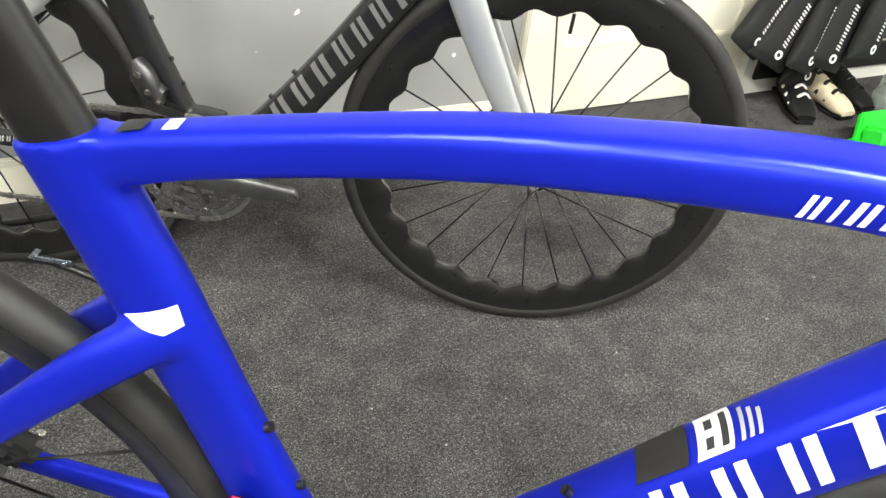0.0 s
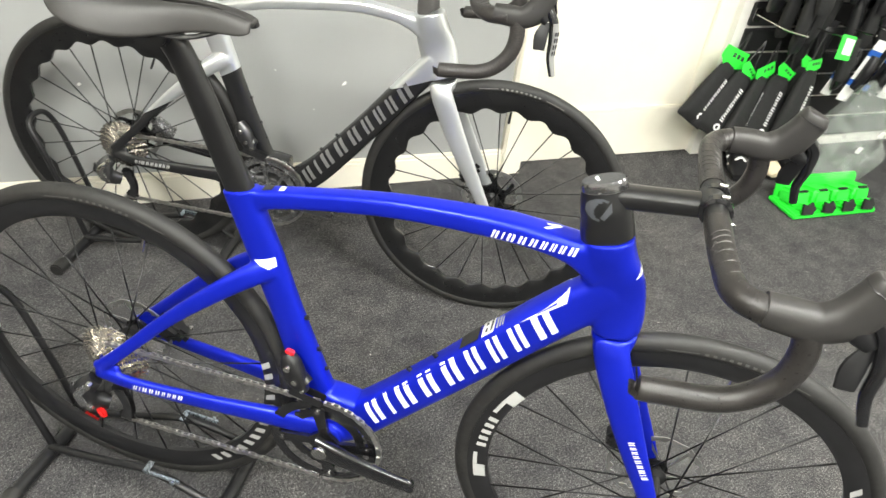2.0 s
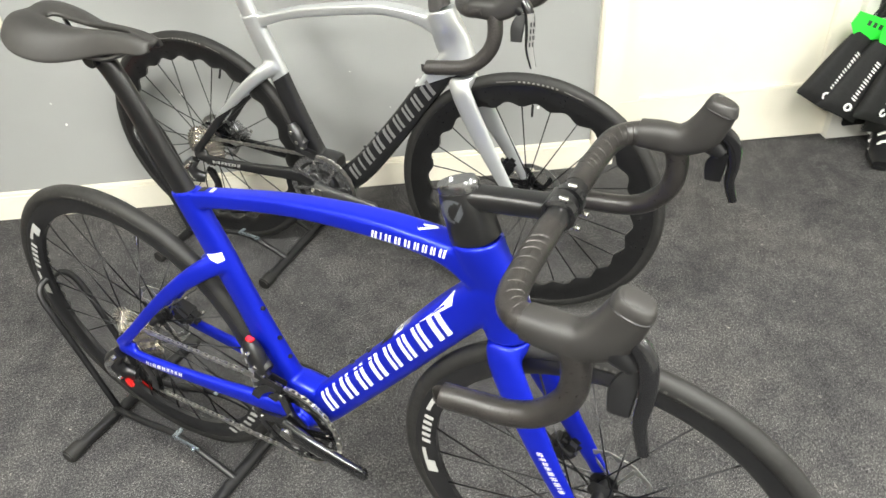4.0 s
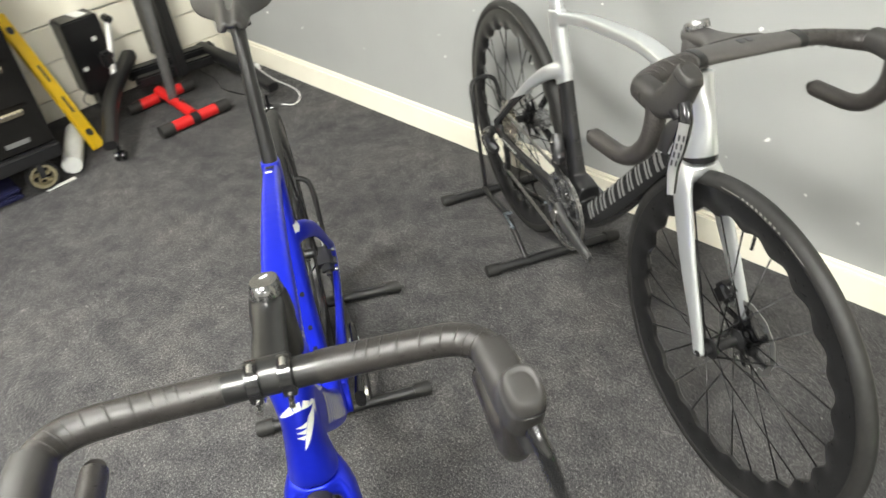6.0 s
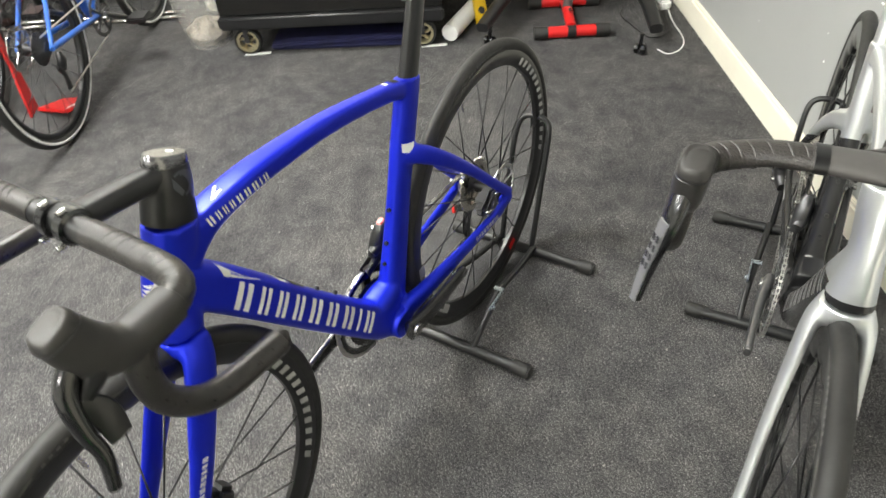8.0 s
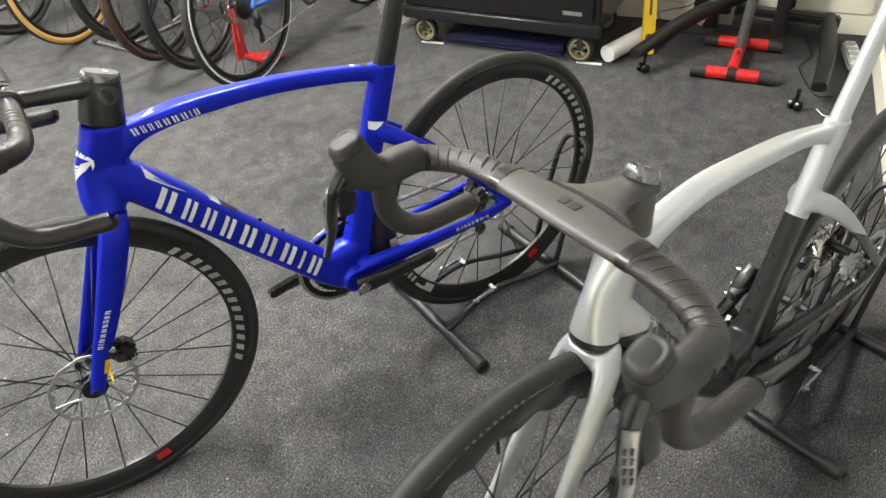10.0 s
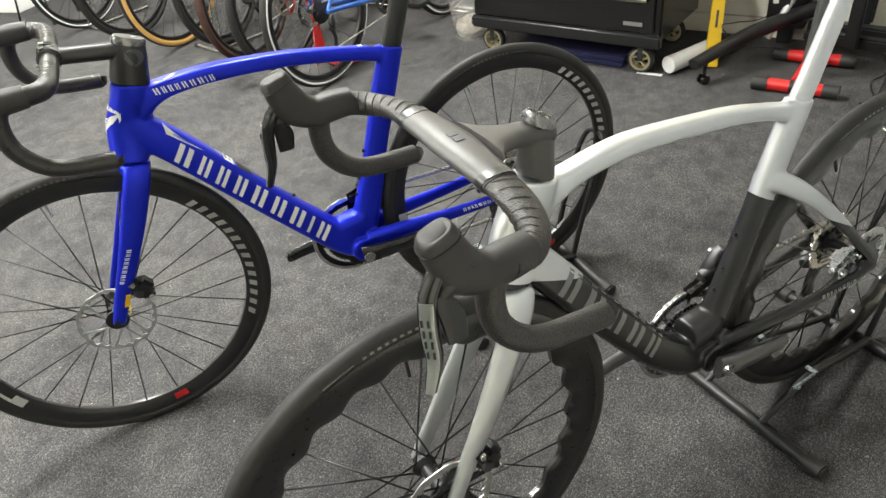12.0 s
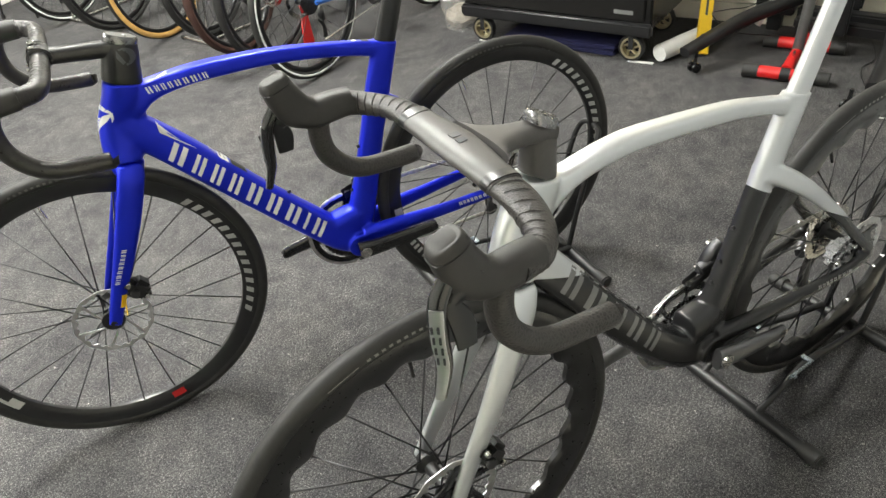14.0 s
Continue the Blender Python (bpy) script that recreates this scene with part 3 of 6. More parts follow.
def bike_bars(bike, flat):
    """Drop bars, with tape, hoods and levers. flat: a wide wing in one piece with the stem."""
    tape = LATTICE if flat else TAPE
    hood_drop = -0.010 if flat else 0.0
    bar = bmesh.new()
    if flat:
        loft(bar, [(0.878, -0.10, 0.906, 0.010, 0.0215), (0.876, -0.05, 0.907, 0.010, 0.0245), (0.874, 0, 0.907, 0.010, 0.027), (0.876, 0.05, 0.907, 0.010, 0.0245), (0.878, 0.10, 0.906, 0.010, 0.0215)], 16, 4, 2.4, (1, 0, 0))
    else:
        loft(bar, [(0.878, -0.075, 0.907, 0.0148, 0.0148), (0.878, 0.075, 0.907, 0.0148, 0.0148)], 18, 1, 2.0, (1, 0, 0))
    parent = part("handlebar", bar, COCKPIT if flat else CARBON, bike, "flat grey carbon handlebar" if flat else "black handlebar")
    if not flat:
        parent.matrix_basis = pose(0.012, 0, -0.010)
    else:
        parent.matrix_basis = pose(0.014, 0, -0.006) @ pose(0.868, 0, 0.906, -2.2, 0, 0) @ pose(-0.868, 0, -0.906)
        bm = bmesh.new()
        for y in (-0.008, 0.007):
            box(bm, (0.012, 0.010, 0.0008), pose(0.872, y, 0.9176))
        part("bar_mark", bm, DARK_DECAL, parent, smooth=False)
        for s in (-1, 1):
            bm = bmesh.new()
            loft(bm, [(0.877, s * 0.084, 0.906, 0.0112, 0.0230), (0.878, s * 0.098, 0.906, 0.0116, 0.0225)], 18, 1, 2.4, (1, 0, 0))
            part("tape_finish", bm, CARBON, parent, "glossy finishing sleeve")
    for s in ((-1.03, 1.03) if flat else (-1, 1)):
        bm = bmesh.new()
        if flat:
            loft(bm, [(0.878, s * 0.085, 0.906, 0.010, 0.021), (0.879, s * 0.13, 0.902, 0.011, 0.020), (0.889, s * 0.168, 0.896, 0.0140, 0.0175), (0.912, s * 0.195, 0.896, 0.0160, 0.0160), (0.945, s * 0.203, 0.901, 0.0160, 0.0160)], 16, 6, 2.2, (1, 0, 0))
        else:
            loft(bm, [(0.878, s * 0.042, 0.907, 0.0158, 0.0158), (0.879, s * 0.11, 0.907, 0.0155, 0.0155), (0.885, s * 0.170, 0.908, 0.0160, 0.0160), (0.907, s * 0.195, 0.910, 0.0160, 0.0160), (0.945, s * 0.201, 0.913, 0.0160, 0.0160)], 16, 6, 2.0, (1, 0, 0))
        part("tape_top", bm, tape, parent, "black bar tape")
        # ridges where the tape laps over
        bm = bmesh.new()
        bend = [(0.878, 0.075, 0.906), (0.878, 0.11, 0.904), (0.888, 0.162, 0.897), (0.911, 0.193, 0.896), (0.935, 0.200, 0.899)] if flat else [(0.878, 0.075, 0.907), (0.879, 0.11, 0.907), (0.885, 0.170, 0.908), (0.907, 0.195, 0.910), (0.935, 0.200, 0.912)]
        path = smooth_path([(x, s * y, z) for x, y, z in bend], 3)
        for i in range(2 if flat else 0, len(path) - 1):
            a, b = Vector(path[i]), Vector(path[i + 1])
            c = (a + b) / 2
            tilt = ((b - a).normalized() + Vector((0.35, 0, 0))).normalized()
            m = Matrix.Translation(c) @ tilt.to_track_quat("Y", "Z").to_matrix().to_4x4()
            if flat:
                k = max(0.0, 1 - i / 8)
                m = m @ Matrix.Diagonal((1 + 0.34 * k, 1, 1 - 0.34 * k, 1))
            before = len(bm.verts)
            turned(bm, [(0.0154, -0.0012), (0.0164, 0.0), (0.0154, 0.0012)], 20, closed=False)
            bm.verts.ensure_lookup_table()
            bmesh.ops.transform(bm, matrix=m, verts=bm.verts[before:])
        tagged(part("tape_ridge", bm, tape, parent), kind="stuff")
        bm = bmesh.new()
        loft(bm, [(0.936, s * 0.200, 0.910 + hood_drop, 0.0150, 0.0150), (0.958, s * 0.201, 0.898, 0.0150, 0.0150), (0.966, s * 0.203, 0.868, 0.0150, 0.0150), (0.960, s * 0.205, 0.832, 0.0150, 0.0150), (0.936, s * 0.207, 0.801, 0.0148, 0.0148), (0.905, s * 0.209, 0.785, 0.0145, 0.0145), (0.86, s * 0.210, 0.779, 0.0145, 0.0145), (0.826, s * 0.211, 0.776, 0.0145, 0.0145), (0.822, s * 0.211, 0.776, 0.0120, 0.0120)], 16, 5)
        part("tape_drop", bm, tape, parent, "black bar tape")
        bm = bmesh.new()
        loft(bm, [(0.912, s * 0.197, 0.911, 0.0174, 0.0174), (0.938, s * 0.199, 0.911, 0.0192, 0.0182), (0.962, s * 0.199, 0.910, 0.0200, 0.0172), (0.978, s * 0.199, 0.916, 0.0220, 0.0164), (0.991, s * 0.198, 0.927, 0.0240, 0.0164), (1.000, s * 0.197, 0.944, 0.0225, 0.0164), (1.0065, s * 0.196, 0.961, 0.0208, 0.0160), (1.0090, s * 0.1955, 0.968, 0.0198, 0.0154), (1.0110, s * 0.195, 0.9725, 0.0170, 0.0130), (1.0115, s * 0.195, 0.974, 0.0105, 0.0080)], 24, 5, 2.7)
        hood = part("hood", bm, HOOD, parent, "grey-black rubber lever hood")
        hood.matrix_basis = pose(0.004 if flat else 0, 0, hood_drop)
        # moulded seam round the horn's top
        bm = bmesh.new()
        up = Vector((0.30, 0, 0.954))
        fore = Vector((0.954, 0, -0.30))
        tube(bm, [Vector((1.0072, s * 0.196, 0.9625)) + fore * (0.0210 * abs(math.cos(w)) ** 0.74 * (1 if math.cos(w) > 0 else -1)) + Vector((0, 0.0162 * abs(math.sin(w)) ** 0.74 * (1 if math.sin(w) > 0 else -1), 0)) for w in (2 * math.pi * k / 24 + 0.05 for k in range(25))], 0.0007, 6, 1, (up.x, up.y, up.z))
        part("seam", bm, BLACK, hood)
        bm = bmesh.new()
        loft(bm, [(1.008, s * 0.199, 0.936, 0.010, 0.008), (1.028, s * 0.205, 0.915, 0.010, 0.007), (1.034, s * 0.213, 0.880, 0.008, 0.007), (1.033, s * 0.220, 0.850, 0.007, 0.006), (1.042, s * 0.227, 0.818, 0.006, 0.005)], 12, 5, 2.4)
        if flat:
            bm.free()
            bm = bmesh.new()
            out = 1 if s > 0 else -1
            blade = [(1.012, s * 0.199, 0.930, 0.009, 0.009), (1.031, s * 0.203, 0.902, 0.0075, 0.0095), (1.036, s * 0.209, 0.868, 0.006, 0.0095), (1.037, s * 0.214, 0.838, 0.005, 0.0085), (1.047, s * 0.218, 0.804, 0.004, 0.0062)]
            loft(bm, blade, 12, 5, 2.6, (-0.75 * out, 0.66, 0))
        lever_ob = bmesh.new()
        loft(lever_ob, [(0.987, s * 0.2, 0.924, 0.015, 0.0140), (1.002, s * 0.201, 0.912, 0.013, 0.0125), (1.018, s * 0.202, 0.900, 0.008, 0.0090)], 14, 4, 2.6)
        part("lever_body", lever_ob, BLACK, parent)
        lever = part("brake_lever", bm, GLOSS_BLACK, parent)
        bm = bmesh.new()
        loft(bm, [(1.020, s * 0.204, 0.900, 0.008, 0.003), (1.012, s * 0.211, 0.876, 0.013, 0.004), (1.012, s * 0.217, 0.850, 0.011, 0.003)], 12, 5, 2.6)
        part("shift_paddle", bm, BLACK, parent)
        if flat:
            bm = bmesh.new()
            loft(bm, [(x + 0.66 * h, y + 0.75 * out * h, z, 0.0016, w * 0.72) for x, y, z, h, w in blade[1:]], 12, 5, 3.0, (-0.75 * out, 0.66, 0))
            part("lever_face", bm, LEVER_SILVER, parent, "silver lever face")
            bm = bmesh.new()
            for k in range(4):
                for side in (-0.0030, 0.0030):
                    box(bm, (0.0014, 0.0024, 0.0080), pose(1.0415, s * (0.2128 + 0.0016 * k), 0.884 - 0.0120 * k, 0, 0, 48.7 * out) @ pose(0, side, 0))
            part("lever_mark", bm, DARK_DECAL, parent, smooth=False)


def build_bike(name, label, m, blue=True):
    bike = thing(name, label, "bicycle", m)
    frame_ob = bike_frame(bike, BLUE if blue else SILVER_BLACK, TOP_BLUE if blue else TOP_SILVER, DOWN_BLUE if blue else DOWN_SILVER, -0.011 if blue else 0.0)
    front_x, rear_x = (0.974, -0.011) if blue else (0.988, 0.0)
    fork = bike_fork(bike, BLUE if blue else SILVER, front_x)
    if blue:
        road_wheel(bike, rear_x, RIM, 0.284, 0.0, False, -11)
        front = road_wheel(bike, front_x, RIM, 0.284, 0.0, True, -21)
    else:
        road_wheel(bike, 0.0, DEEP_RIM, 0.268, 0.0058, False, -5)
        front = road_wheel(bike, front_x, DEEP_RIM, 0.268, 0.0058, True, -26)
    # stem, spacers and cap
    lean = 0.0 if blue else 0.012
    bm = bmesh.new()
    loft(bm, [(0.778, 0, 0.816, 0.035, 0.024), (0.775, 0, 0.823, 0.036, 0.0245), (0.768 + lean * 0.4, 0, 0.848, 0.034, 0.0235), (0.762 + lean * 0.7, 0, 0.866, 0.033, 0.023), (0.755 + lean, 0, 0.887, 0.0295, 0.0185)], 24, 4, 2.3)
    spacer_ob = part("spacer", bm, CARBON if blue else COCKPIT, bike, "matt black spacer stack" if blue else "satin grey spacer stack")
    if not blue:
        spacer_ob.matrix_basis = pose(0.772, 0, 0) @ Matrix.Diagonal((0.70, 0.94, 1, 1)) @ pose(-0.772, 0, 0)
    bm = bmesh.new()
    loft(bm, [(0.7555 + lean, 0, 0.887, 0.030, 0.0175), (0.7525 + lean, 0, 0.895, 0.030, 0.0165), (0.7505 + lean, 0, 0.900, 0.027, 0.0145)], 24, 2, 2.3)
    cap = part("top_cap", bm, CAP_METAL if blue else CRANK_GREY, bike, "polished dark metal stem cap" if blue else "bright grey metal stem cap")
    if not blue:
        cap.matrix_basis = pose(0.767, 0, 0) @ Matrix.Diagonal((0.74, 1.20, 1, 1)) @ pose(-0.767, 0, 0)
    bm = bmesh.new()
    if not blue:
        disc(bm, pose(0.752 + lean, 0, 0.8995, 0, -20, 0), 0.006, 0.003, 14, 0.001)
    for x, w in ((-0.008, 0.004),) if blue else ():
        box(bm, (w, 0.009, 0.001), Matrix.Translation((0.7515 + x, 0, 0.9008 + 0.36 * x)) @ pose(0, 0, 0, 0, -20, 25))
    part("cap_mark" if blue else "cap_bolt", bm, WHITE_DECAL if blue else STEEL, cap, smooth=False)
    bm = bmesh.new()
    if blue:
        loft(bm, [(0.750, 0, 0.878, 0.015, 0.019), (0.81, 0, 0.885, 0.0145, 0.0165), (0.870, 0, 0.893, 0.014, 0.018), (0.886, 0, 0.896, 0.017, 0.021)], 18, 5, 3.0)
        loft(bm, [(0.886, -0.018, 0.897, 0.0182, 0.0182), (0.886, 0.018, 0.897, 0.0182, 0.0182)], 20, 1, 2.0, (1, 0, 0))
    else:
        loft(bm, [(0.755, 0, 0.876, 0.014, 0.021), (0.790, 0, 0.882, 0.0125, 0.021), (0.815, 0, 0.886, 0.0115, 0.025), (0.842, 0, 0.892, 0.0105, 0.038), (0.858, 0, 0.896, 0.0095, 0.060)], 18, 6, 2.6)
    part("stem", bm, CARBON if blue else COCKPIT, bike, "matt black stem" if blue else "grey carbon bar and stem in one piece")
    if blue:
        for s in (-1, 1):
            bm = bmesh.new()
            turned(bm, [(0.0155, s * 0.008), (0.0205, s * 0.009), (0.0205, s * 0.020), (0.0155, s * 0.022)], 28)
            band = part("clamp_band", bm, GLOSS_BLACK, bike, "glossy black handlebar clamp")
            band.matrix_basis = Matrix.Translation((0.890, 0, 0.897))
            for dx, dz in ((0.006, 0.021), (0.022, -0.014)):
                bm = bmesh.new()
                rod(bm, (0.890 + dx - 0.006, s * 0.0145, 0.897 + dz), (0.890 + dx + 0.004, s * 0.0145, 0.897 + dz), 0.0032, 10)
                part("bolt", bm, STEEL, bike)
    bike_bars(bike, not blue)
    # seat post and saddle
    bm = bmesh.new()
    loft(bm, [(0.2515, 0, 0.745, 0.0235, 0.0135), (0.225, 0, 0.815, 0.022, 0.0125), (0.200, 0, 0.885, 0.021, 0.012), (0.176, 0, 0.943, 0.020, 0.012), (0.157, 0, 0.974, 0.020, 0.014)], 18, 5, 2.4)
    post = part("seat_post", bm, CARBON if blue else SILVER, bike, "matt black seat post" if blue else "silver seat post")
    bm = bmesh.new()
    disc(bm, pose(0.157, 0, 0.973) @ ACROSS, 0.014, 0.046, 20, 0.002)
    part("seat_clamp", bm, BLACK, post)
    for s in (-1, 1):
        bm = bmesh.new()
        tube(bm, [(0.045, s * 0.034, 0.985), (0.075, s * 0.024, 0.968), (0.12, s * 0.021, 0.962), (0.19, s * 0.021, 0.963), (0.262, s * 0.010, 0.990)], 0.0035, 8)
        part("saddle_rail", bm, DARK_STEEL, post).matrix_basis = pose(0.009, 0, 0.017)
    bm = bmesh.new()
    rows = []
    outline = smooth_path([(0.012, 0.040, 1.012, 0.010, 0.006), (0.020, 0.060, 1.016, 0.026, 0.010), (0.045, 0.073, 1.015, 0.040, 0.013), (0.080, 0.072, 1.009, 0.044, 0.016), (0.115, 0.060, 1.004, 0.044, 0.017), (0.150, 0.043, 1.003, 0.040, 0.015), (0.190, 0.029, 1.005, 0.034, 0.011), (0.230, 0.0245, 1.005, 0.028, 0.006), (0.262, 0.0225, 1.000, 0.022, 0.004), (0.275, 0.016, 0.995, 0.012, 0.003)], 2)
    for x, hw, top, drop, slot in outline:
        ring = []
        for side in (-1, 1):
            for f in (1.0, 0.97, 0.86, 0.7, 0.5, 0.3, 0.12, 0.0) if side < 0 else (0.0, 0.12, 0.3, 0.5, 0.7, 0.86, 0.97, 1.0):
                y = slot * 0.5 + f * (hw - slot * 0.5)
                ring.append(bm.verts.new((x, side * y, top - drop * f**3.4 - 0.004 * (1 - f) ** 3)))
        rows.append((x, ring))
    for (xa, a), (xb, b) in zip(rows, rows[1:]):
        for k in range(15):
            if k == 7 and 0.055 < xa < 0.215:
                continue
            bm.faces.new((a[k], a[k + 1], b[k + 1], b[k]))
    saddle = part("saddle", bm, HOOD, bike, "black short-nosed saddle with a centre slot", sharp=0)
    saddle.matrix_basis = pose(0.009, 0, 0.017)
    solid = saddle.modifiers.new("shell", "SOLIDIFY")
    solid.thickness, solid.offset = 0.009, -1
    sub = saddle.modifiers.new("soft", "SUBSURF")
    sub.levels = sub.render_levels = 1
    # cranks and chainrings
    crank_metal = GLOSS_BLACK if blue else SATIN_GREY
    right_tip, left_tip = (Vector((0.571, -0.072, 0.270)), Vector((0.222, 0.072, 0.296))) if blue else (Vector((0.580, -0.072, 0.277)), Vector((0.250, 0.066, 0.276)))
    for tip, s in ((right_tip, -1), (left_tip, 1)):
        bm = bmesh.new()
        loft(bm, [(BB[0] + 0.012 * s, s * 0.060, BB[1], 0.024, 0.011), (BB[0] + (tip.x - BB[0]) * 0.3, s * 0.068, BB[1] + (tip.z - BB[1]) * 0.3, 0.0205, 0.010), (BB[0] + (tip.x - BB[0]) * 0.8, s * 0.072, BB[1] + (tip.z - BB[1]) * 0.8, 0.0165, 0.008), (tip.x, s * 0.072, tip.z, 0.0155, 0.008), (tip.x + 0.008 * -s, s * 0.072, tip.z, 0.008, 0.006)], 14, 5, 2.8)
        arm = part("crank_arm", bm, crank_metal, bike, "glossy black crank arm" if blue else "grey crank arm")
        bm = bmesh.new()
        turned(bm, [(0.0055, -0.0005), (0.0095, -0.0005), (0.0095, 0.0005), (0.0055, 0.0005)], 20)
        eye_ob = part("pedal_eye", bm, STEEL if not blue else BLACK, arm)
        eye_ob.matrix_basis = Matrix.Translation((tip.x, s * 0.0795, tip.z))
        bm = bmesh.new()
        disc(bm, pose(BB[0], s * 0.0745, BB[1]) @ ACROSS, 0.014, 0.006, 20, 0.001)
        part("crank_bolt", bm, STEEL, arm)
    rings = []
    for r, y, inner in ((0.1015, -0.0475, 0.084), (0.074, -0.0400, 0.056)):
        bm = bmesh.new()
        rings.append(bm)
        t = round(r * 480)
        turned(bm, [(inner, y - 0.0014), (r, y - 0.0012), (r, y + 0.0012), (inner, y + 0.0014)], t * 4, wave=lambda i, w, t=t: 0.0016 * math.cos(t * w) if i in (1, 2) else 0)
    ring_metal = GLOSS_BLACK if blue else CRANK_GREY
    ring = part("chainring", rings[0], ring_metal, bike, "large black chainring" if blue else "large grey chainring", sharp=30)
    ring.matrix_basis = Matrix.Translation((BB[0], 0, BB[1]))
    part("inner_chainring", rings[1], ring_metal, ring, sharp=30)
    bm = bmesh.new()
    star(bm, 4 if blue else 8, 0.026, 0.087, 0.14 if blue else 0.06, 0.15, -0.0525, -0.0455)
    part("spider", bm, ring_metal, ring, sharp=30)
    for k in range(4 if blue else 8):
        w = 2 * math.pi * k / (4 if blue else 8) + 0.15
        bm = bmesh.new()
        disc(bm, pose(0.080 * math.cos(w), -0.0530, 0.080 * math.sin(w)) @ ACROSS, 0.0042, 0.003, 12)
        part("chainring_bolt", bm, STEEL, ring)
    # chain: links along the upper and lower run
    links = bmesh.new()
    run = []
    top_a, top_b = Vector((rear_x, -0.0405, AXLE + 0.043)), Vector((BB[0] - 0.01, -0.0475, BB[1] + 0.1015))
    low_a, low_b = Vector((-0.012, -0.040, 0.188)), Vector((BB[0] - 0.01, -0.0475, BB[1] - 0.1015))
    for a, b in ((top_a, top_b), (low_a, low_b)):
        n = round((b - a).length / 0.0127)
        for k in range(n):
            run.append((a.lerp(b, k / n), a.lerp(b, (k + 1) / n), k))
    for k in range(26):
        w0, w1 = math.pi / 2 - math.pi * k / 26, math.pi / 2 - math.pi * (k + 1) / 26
        c = Vector((BB[0], -0.0475, BB[1]))
        run.append((c + 0.1015 * Vector((math.cos(w0), 0, math.sin(w0))), c + 0.1015 * Vector((math.cos(w1), 0, math.sin(w1))), k))
    for a, b, k in run:
        mid, d = (a + b) / 2, (b - a)
        m4 = Matrix.Translation(mid) @ d.to_track_quat("X", "Z").to_matrix().to_4x4()
        for s in (-1, 1):
            box(links, (0.0135, 0.001, 0.0082 if k % 2 else 0.0070), m4 @ pose(0, s * (0.0030 if k % 2 else 0.0021), 0))
        box(links, (0.0045, 0.0062, 0.0045), m4 @ pose(-0.0063, 0, 0))
    tagged(part("chain", links, CHAIN_METAL, bike, "bright bicycle chain", smooth=False), kind="stuff")
    # rear derailleur
    bm = bmesh.new()
    loft(bm, [(-0.012, -0.072, 0.322, 0.014, 0.010), (-0.030, -0.082, 0.300, 0.020, 0.014), (-0.026, -0.080, 0.272, 0.022, 0.015), (0.004, -0.068, 0.258, 0.015, 0.011)], 14, 4, 2.8)
    mech = part("rear_derailleur", bm, BLACK if blue else DARK_STEEL, bike, "black rear derailleur" if blue else "dark metal rear derailleur")
    mech.matrix_basis = pose(rear_x, 0, 0.002)
    bm = bmesh.new()
    box(bm, (0.030, 0.016, 0.034), pose(-0.048, -0.078, 0.288, 0, 20, 0), 0.005)
    part("battery", bm, DARK_STEEL, mech)
    bm = bmesh.new()
    loft(bm, [(-0.016, -0.086, 0.316, 0.006, 0.004), (-0.034, -0.097, 0.296, 0.009, 0.004), (-0.028, -0.096, 0.268, 0.010, 0.004)], 12, 4, 2.6)
    part("outer_link", bm, CRANK_GREY if blue else STEEL, mech, "shiny outer link")
    for x, z in ((-0.012, 0.322), (-0.020, 0.262)):
        bm = bmesh.new()
        disc(bm, pose(x, -0.092, z) @ ACROSS, 0.0065, 0.010, 14, 0.001)
        part("pivot_bolt", bm, STEEL, mech)
    for s in (-1, 1):
        bm = bmesh.new()
        loft(bm, [(0.006, -0.040 + s * 0.006, 0.268, 0.012, 0.0012), (0.018, -0.040 + s * 0.006, 0.225, 0.009, 0.0012), (0.010, -0.040 + s * 0.006, 0.190, 0.012, 0.0012)], 10, 4, 2.4)
        part("cage", bm, DARK_STEEL, mech)
    for x, z in ((0.006, 0.262), (0.010, 0.192)):
        bm = bmesh.new()
        turned(bm, [(0.004, -0.002), (0.017, -0.001), (0.017, 0.001), (0.004, 0.002)], 44, wave=lambda i, w: 0.0016 * math.cos(11 * w) if i in (1, 2) else 0)
        wheel_ob = part("jockey_wheel", bm, BLACK, mech)
        wheel_ob.matrix_basis = Matrix.Translation((x, -0.040, z))
    if blue:
        bm = bmesh.new()
        box(bm, (0.014, 0.010, 0.024), pose(-0.004, -0.085, 0.246, 0, -20, 0), 0.003)
        part("derailleur_tag", bm, RED, mech, "small red tag")
    # front derailleur
    bm = bmesh.new()
    loft(bm, [(0.331, -0.034, 0.476, 0.010, 0.010), (0.338, -0.037, 0.462, 0.017, 0.014), (0.345, -0.040, 0.444, 0.020, 0.015), (0.356, -0.044, 0.424, 0.017, 0.012), (0.366, -0.046, 0.408, 0.010, 0.009)], 16, 5, 2.6)
    loft(bm, [(0.322, -0.030, 0.447, 0.010, 0.012), (0.340, -0.034, 0.440, 0.014, 0.014), (0.372, -0.042, 0.424, 0.011, 0.010)], 14, 4, 2.6)
    box(bm, (0.060, 0.002, 0.018), pose(0.372, -0.054, 0.402, 0, 16, 0), 0.001)
    box(bm, (0.060, 0.002, 0.018), pose(0.372, -0.036, 0.400, 0, 16, 0), 0.001)
    changer = part("front_derailleur", bm, BLACK if blue else DARK_STEEL, bike, "front derailleur")
    for x, z, size in ((0.352, 0.432, 0.0055), (0.340, 0.460, 0.0060), (0.366, 0.416, 0.0040)):
        bm = bmesh.new()
        disc(bm, pose(x, -0.054, z) @ ACROSS, size, 0.008, 14, 0.001)
        part("adjuster_bolt", bm, STEEL, changer)
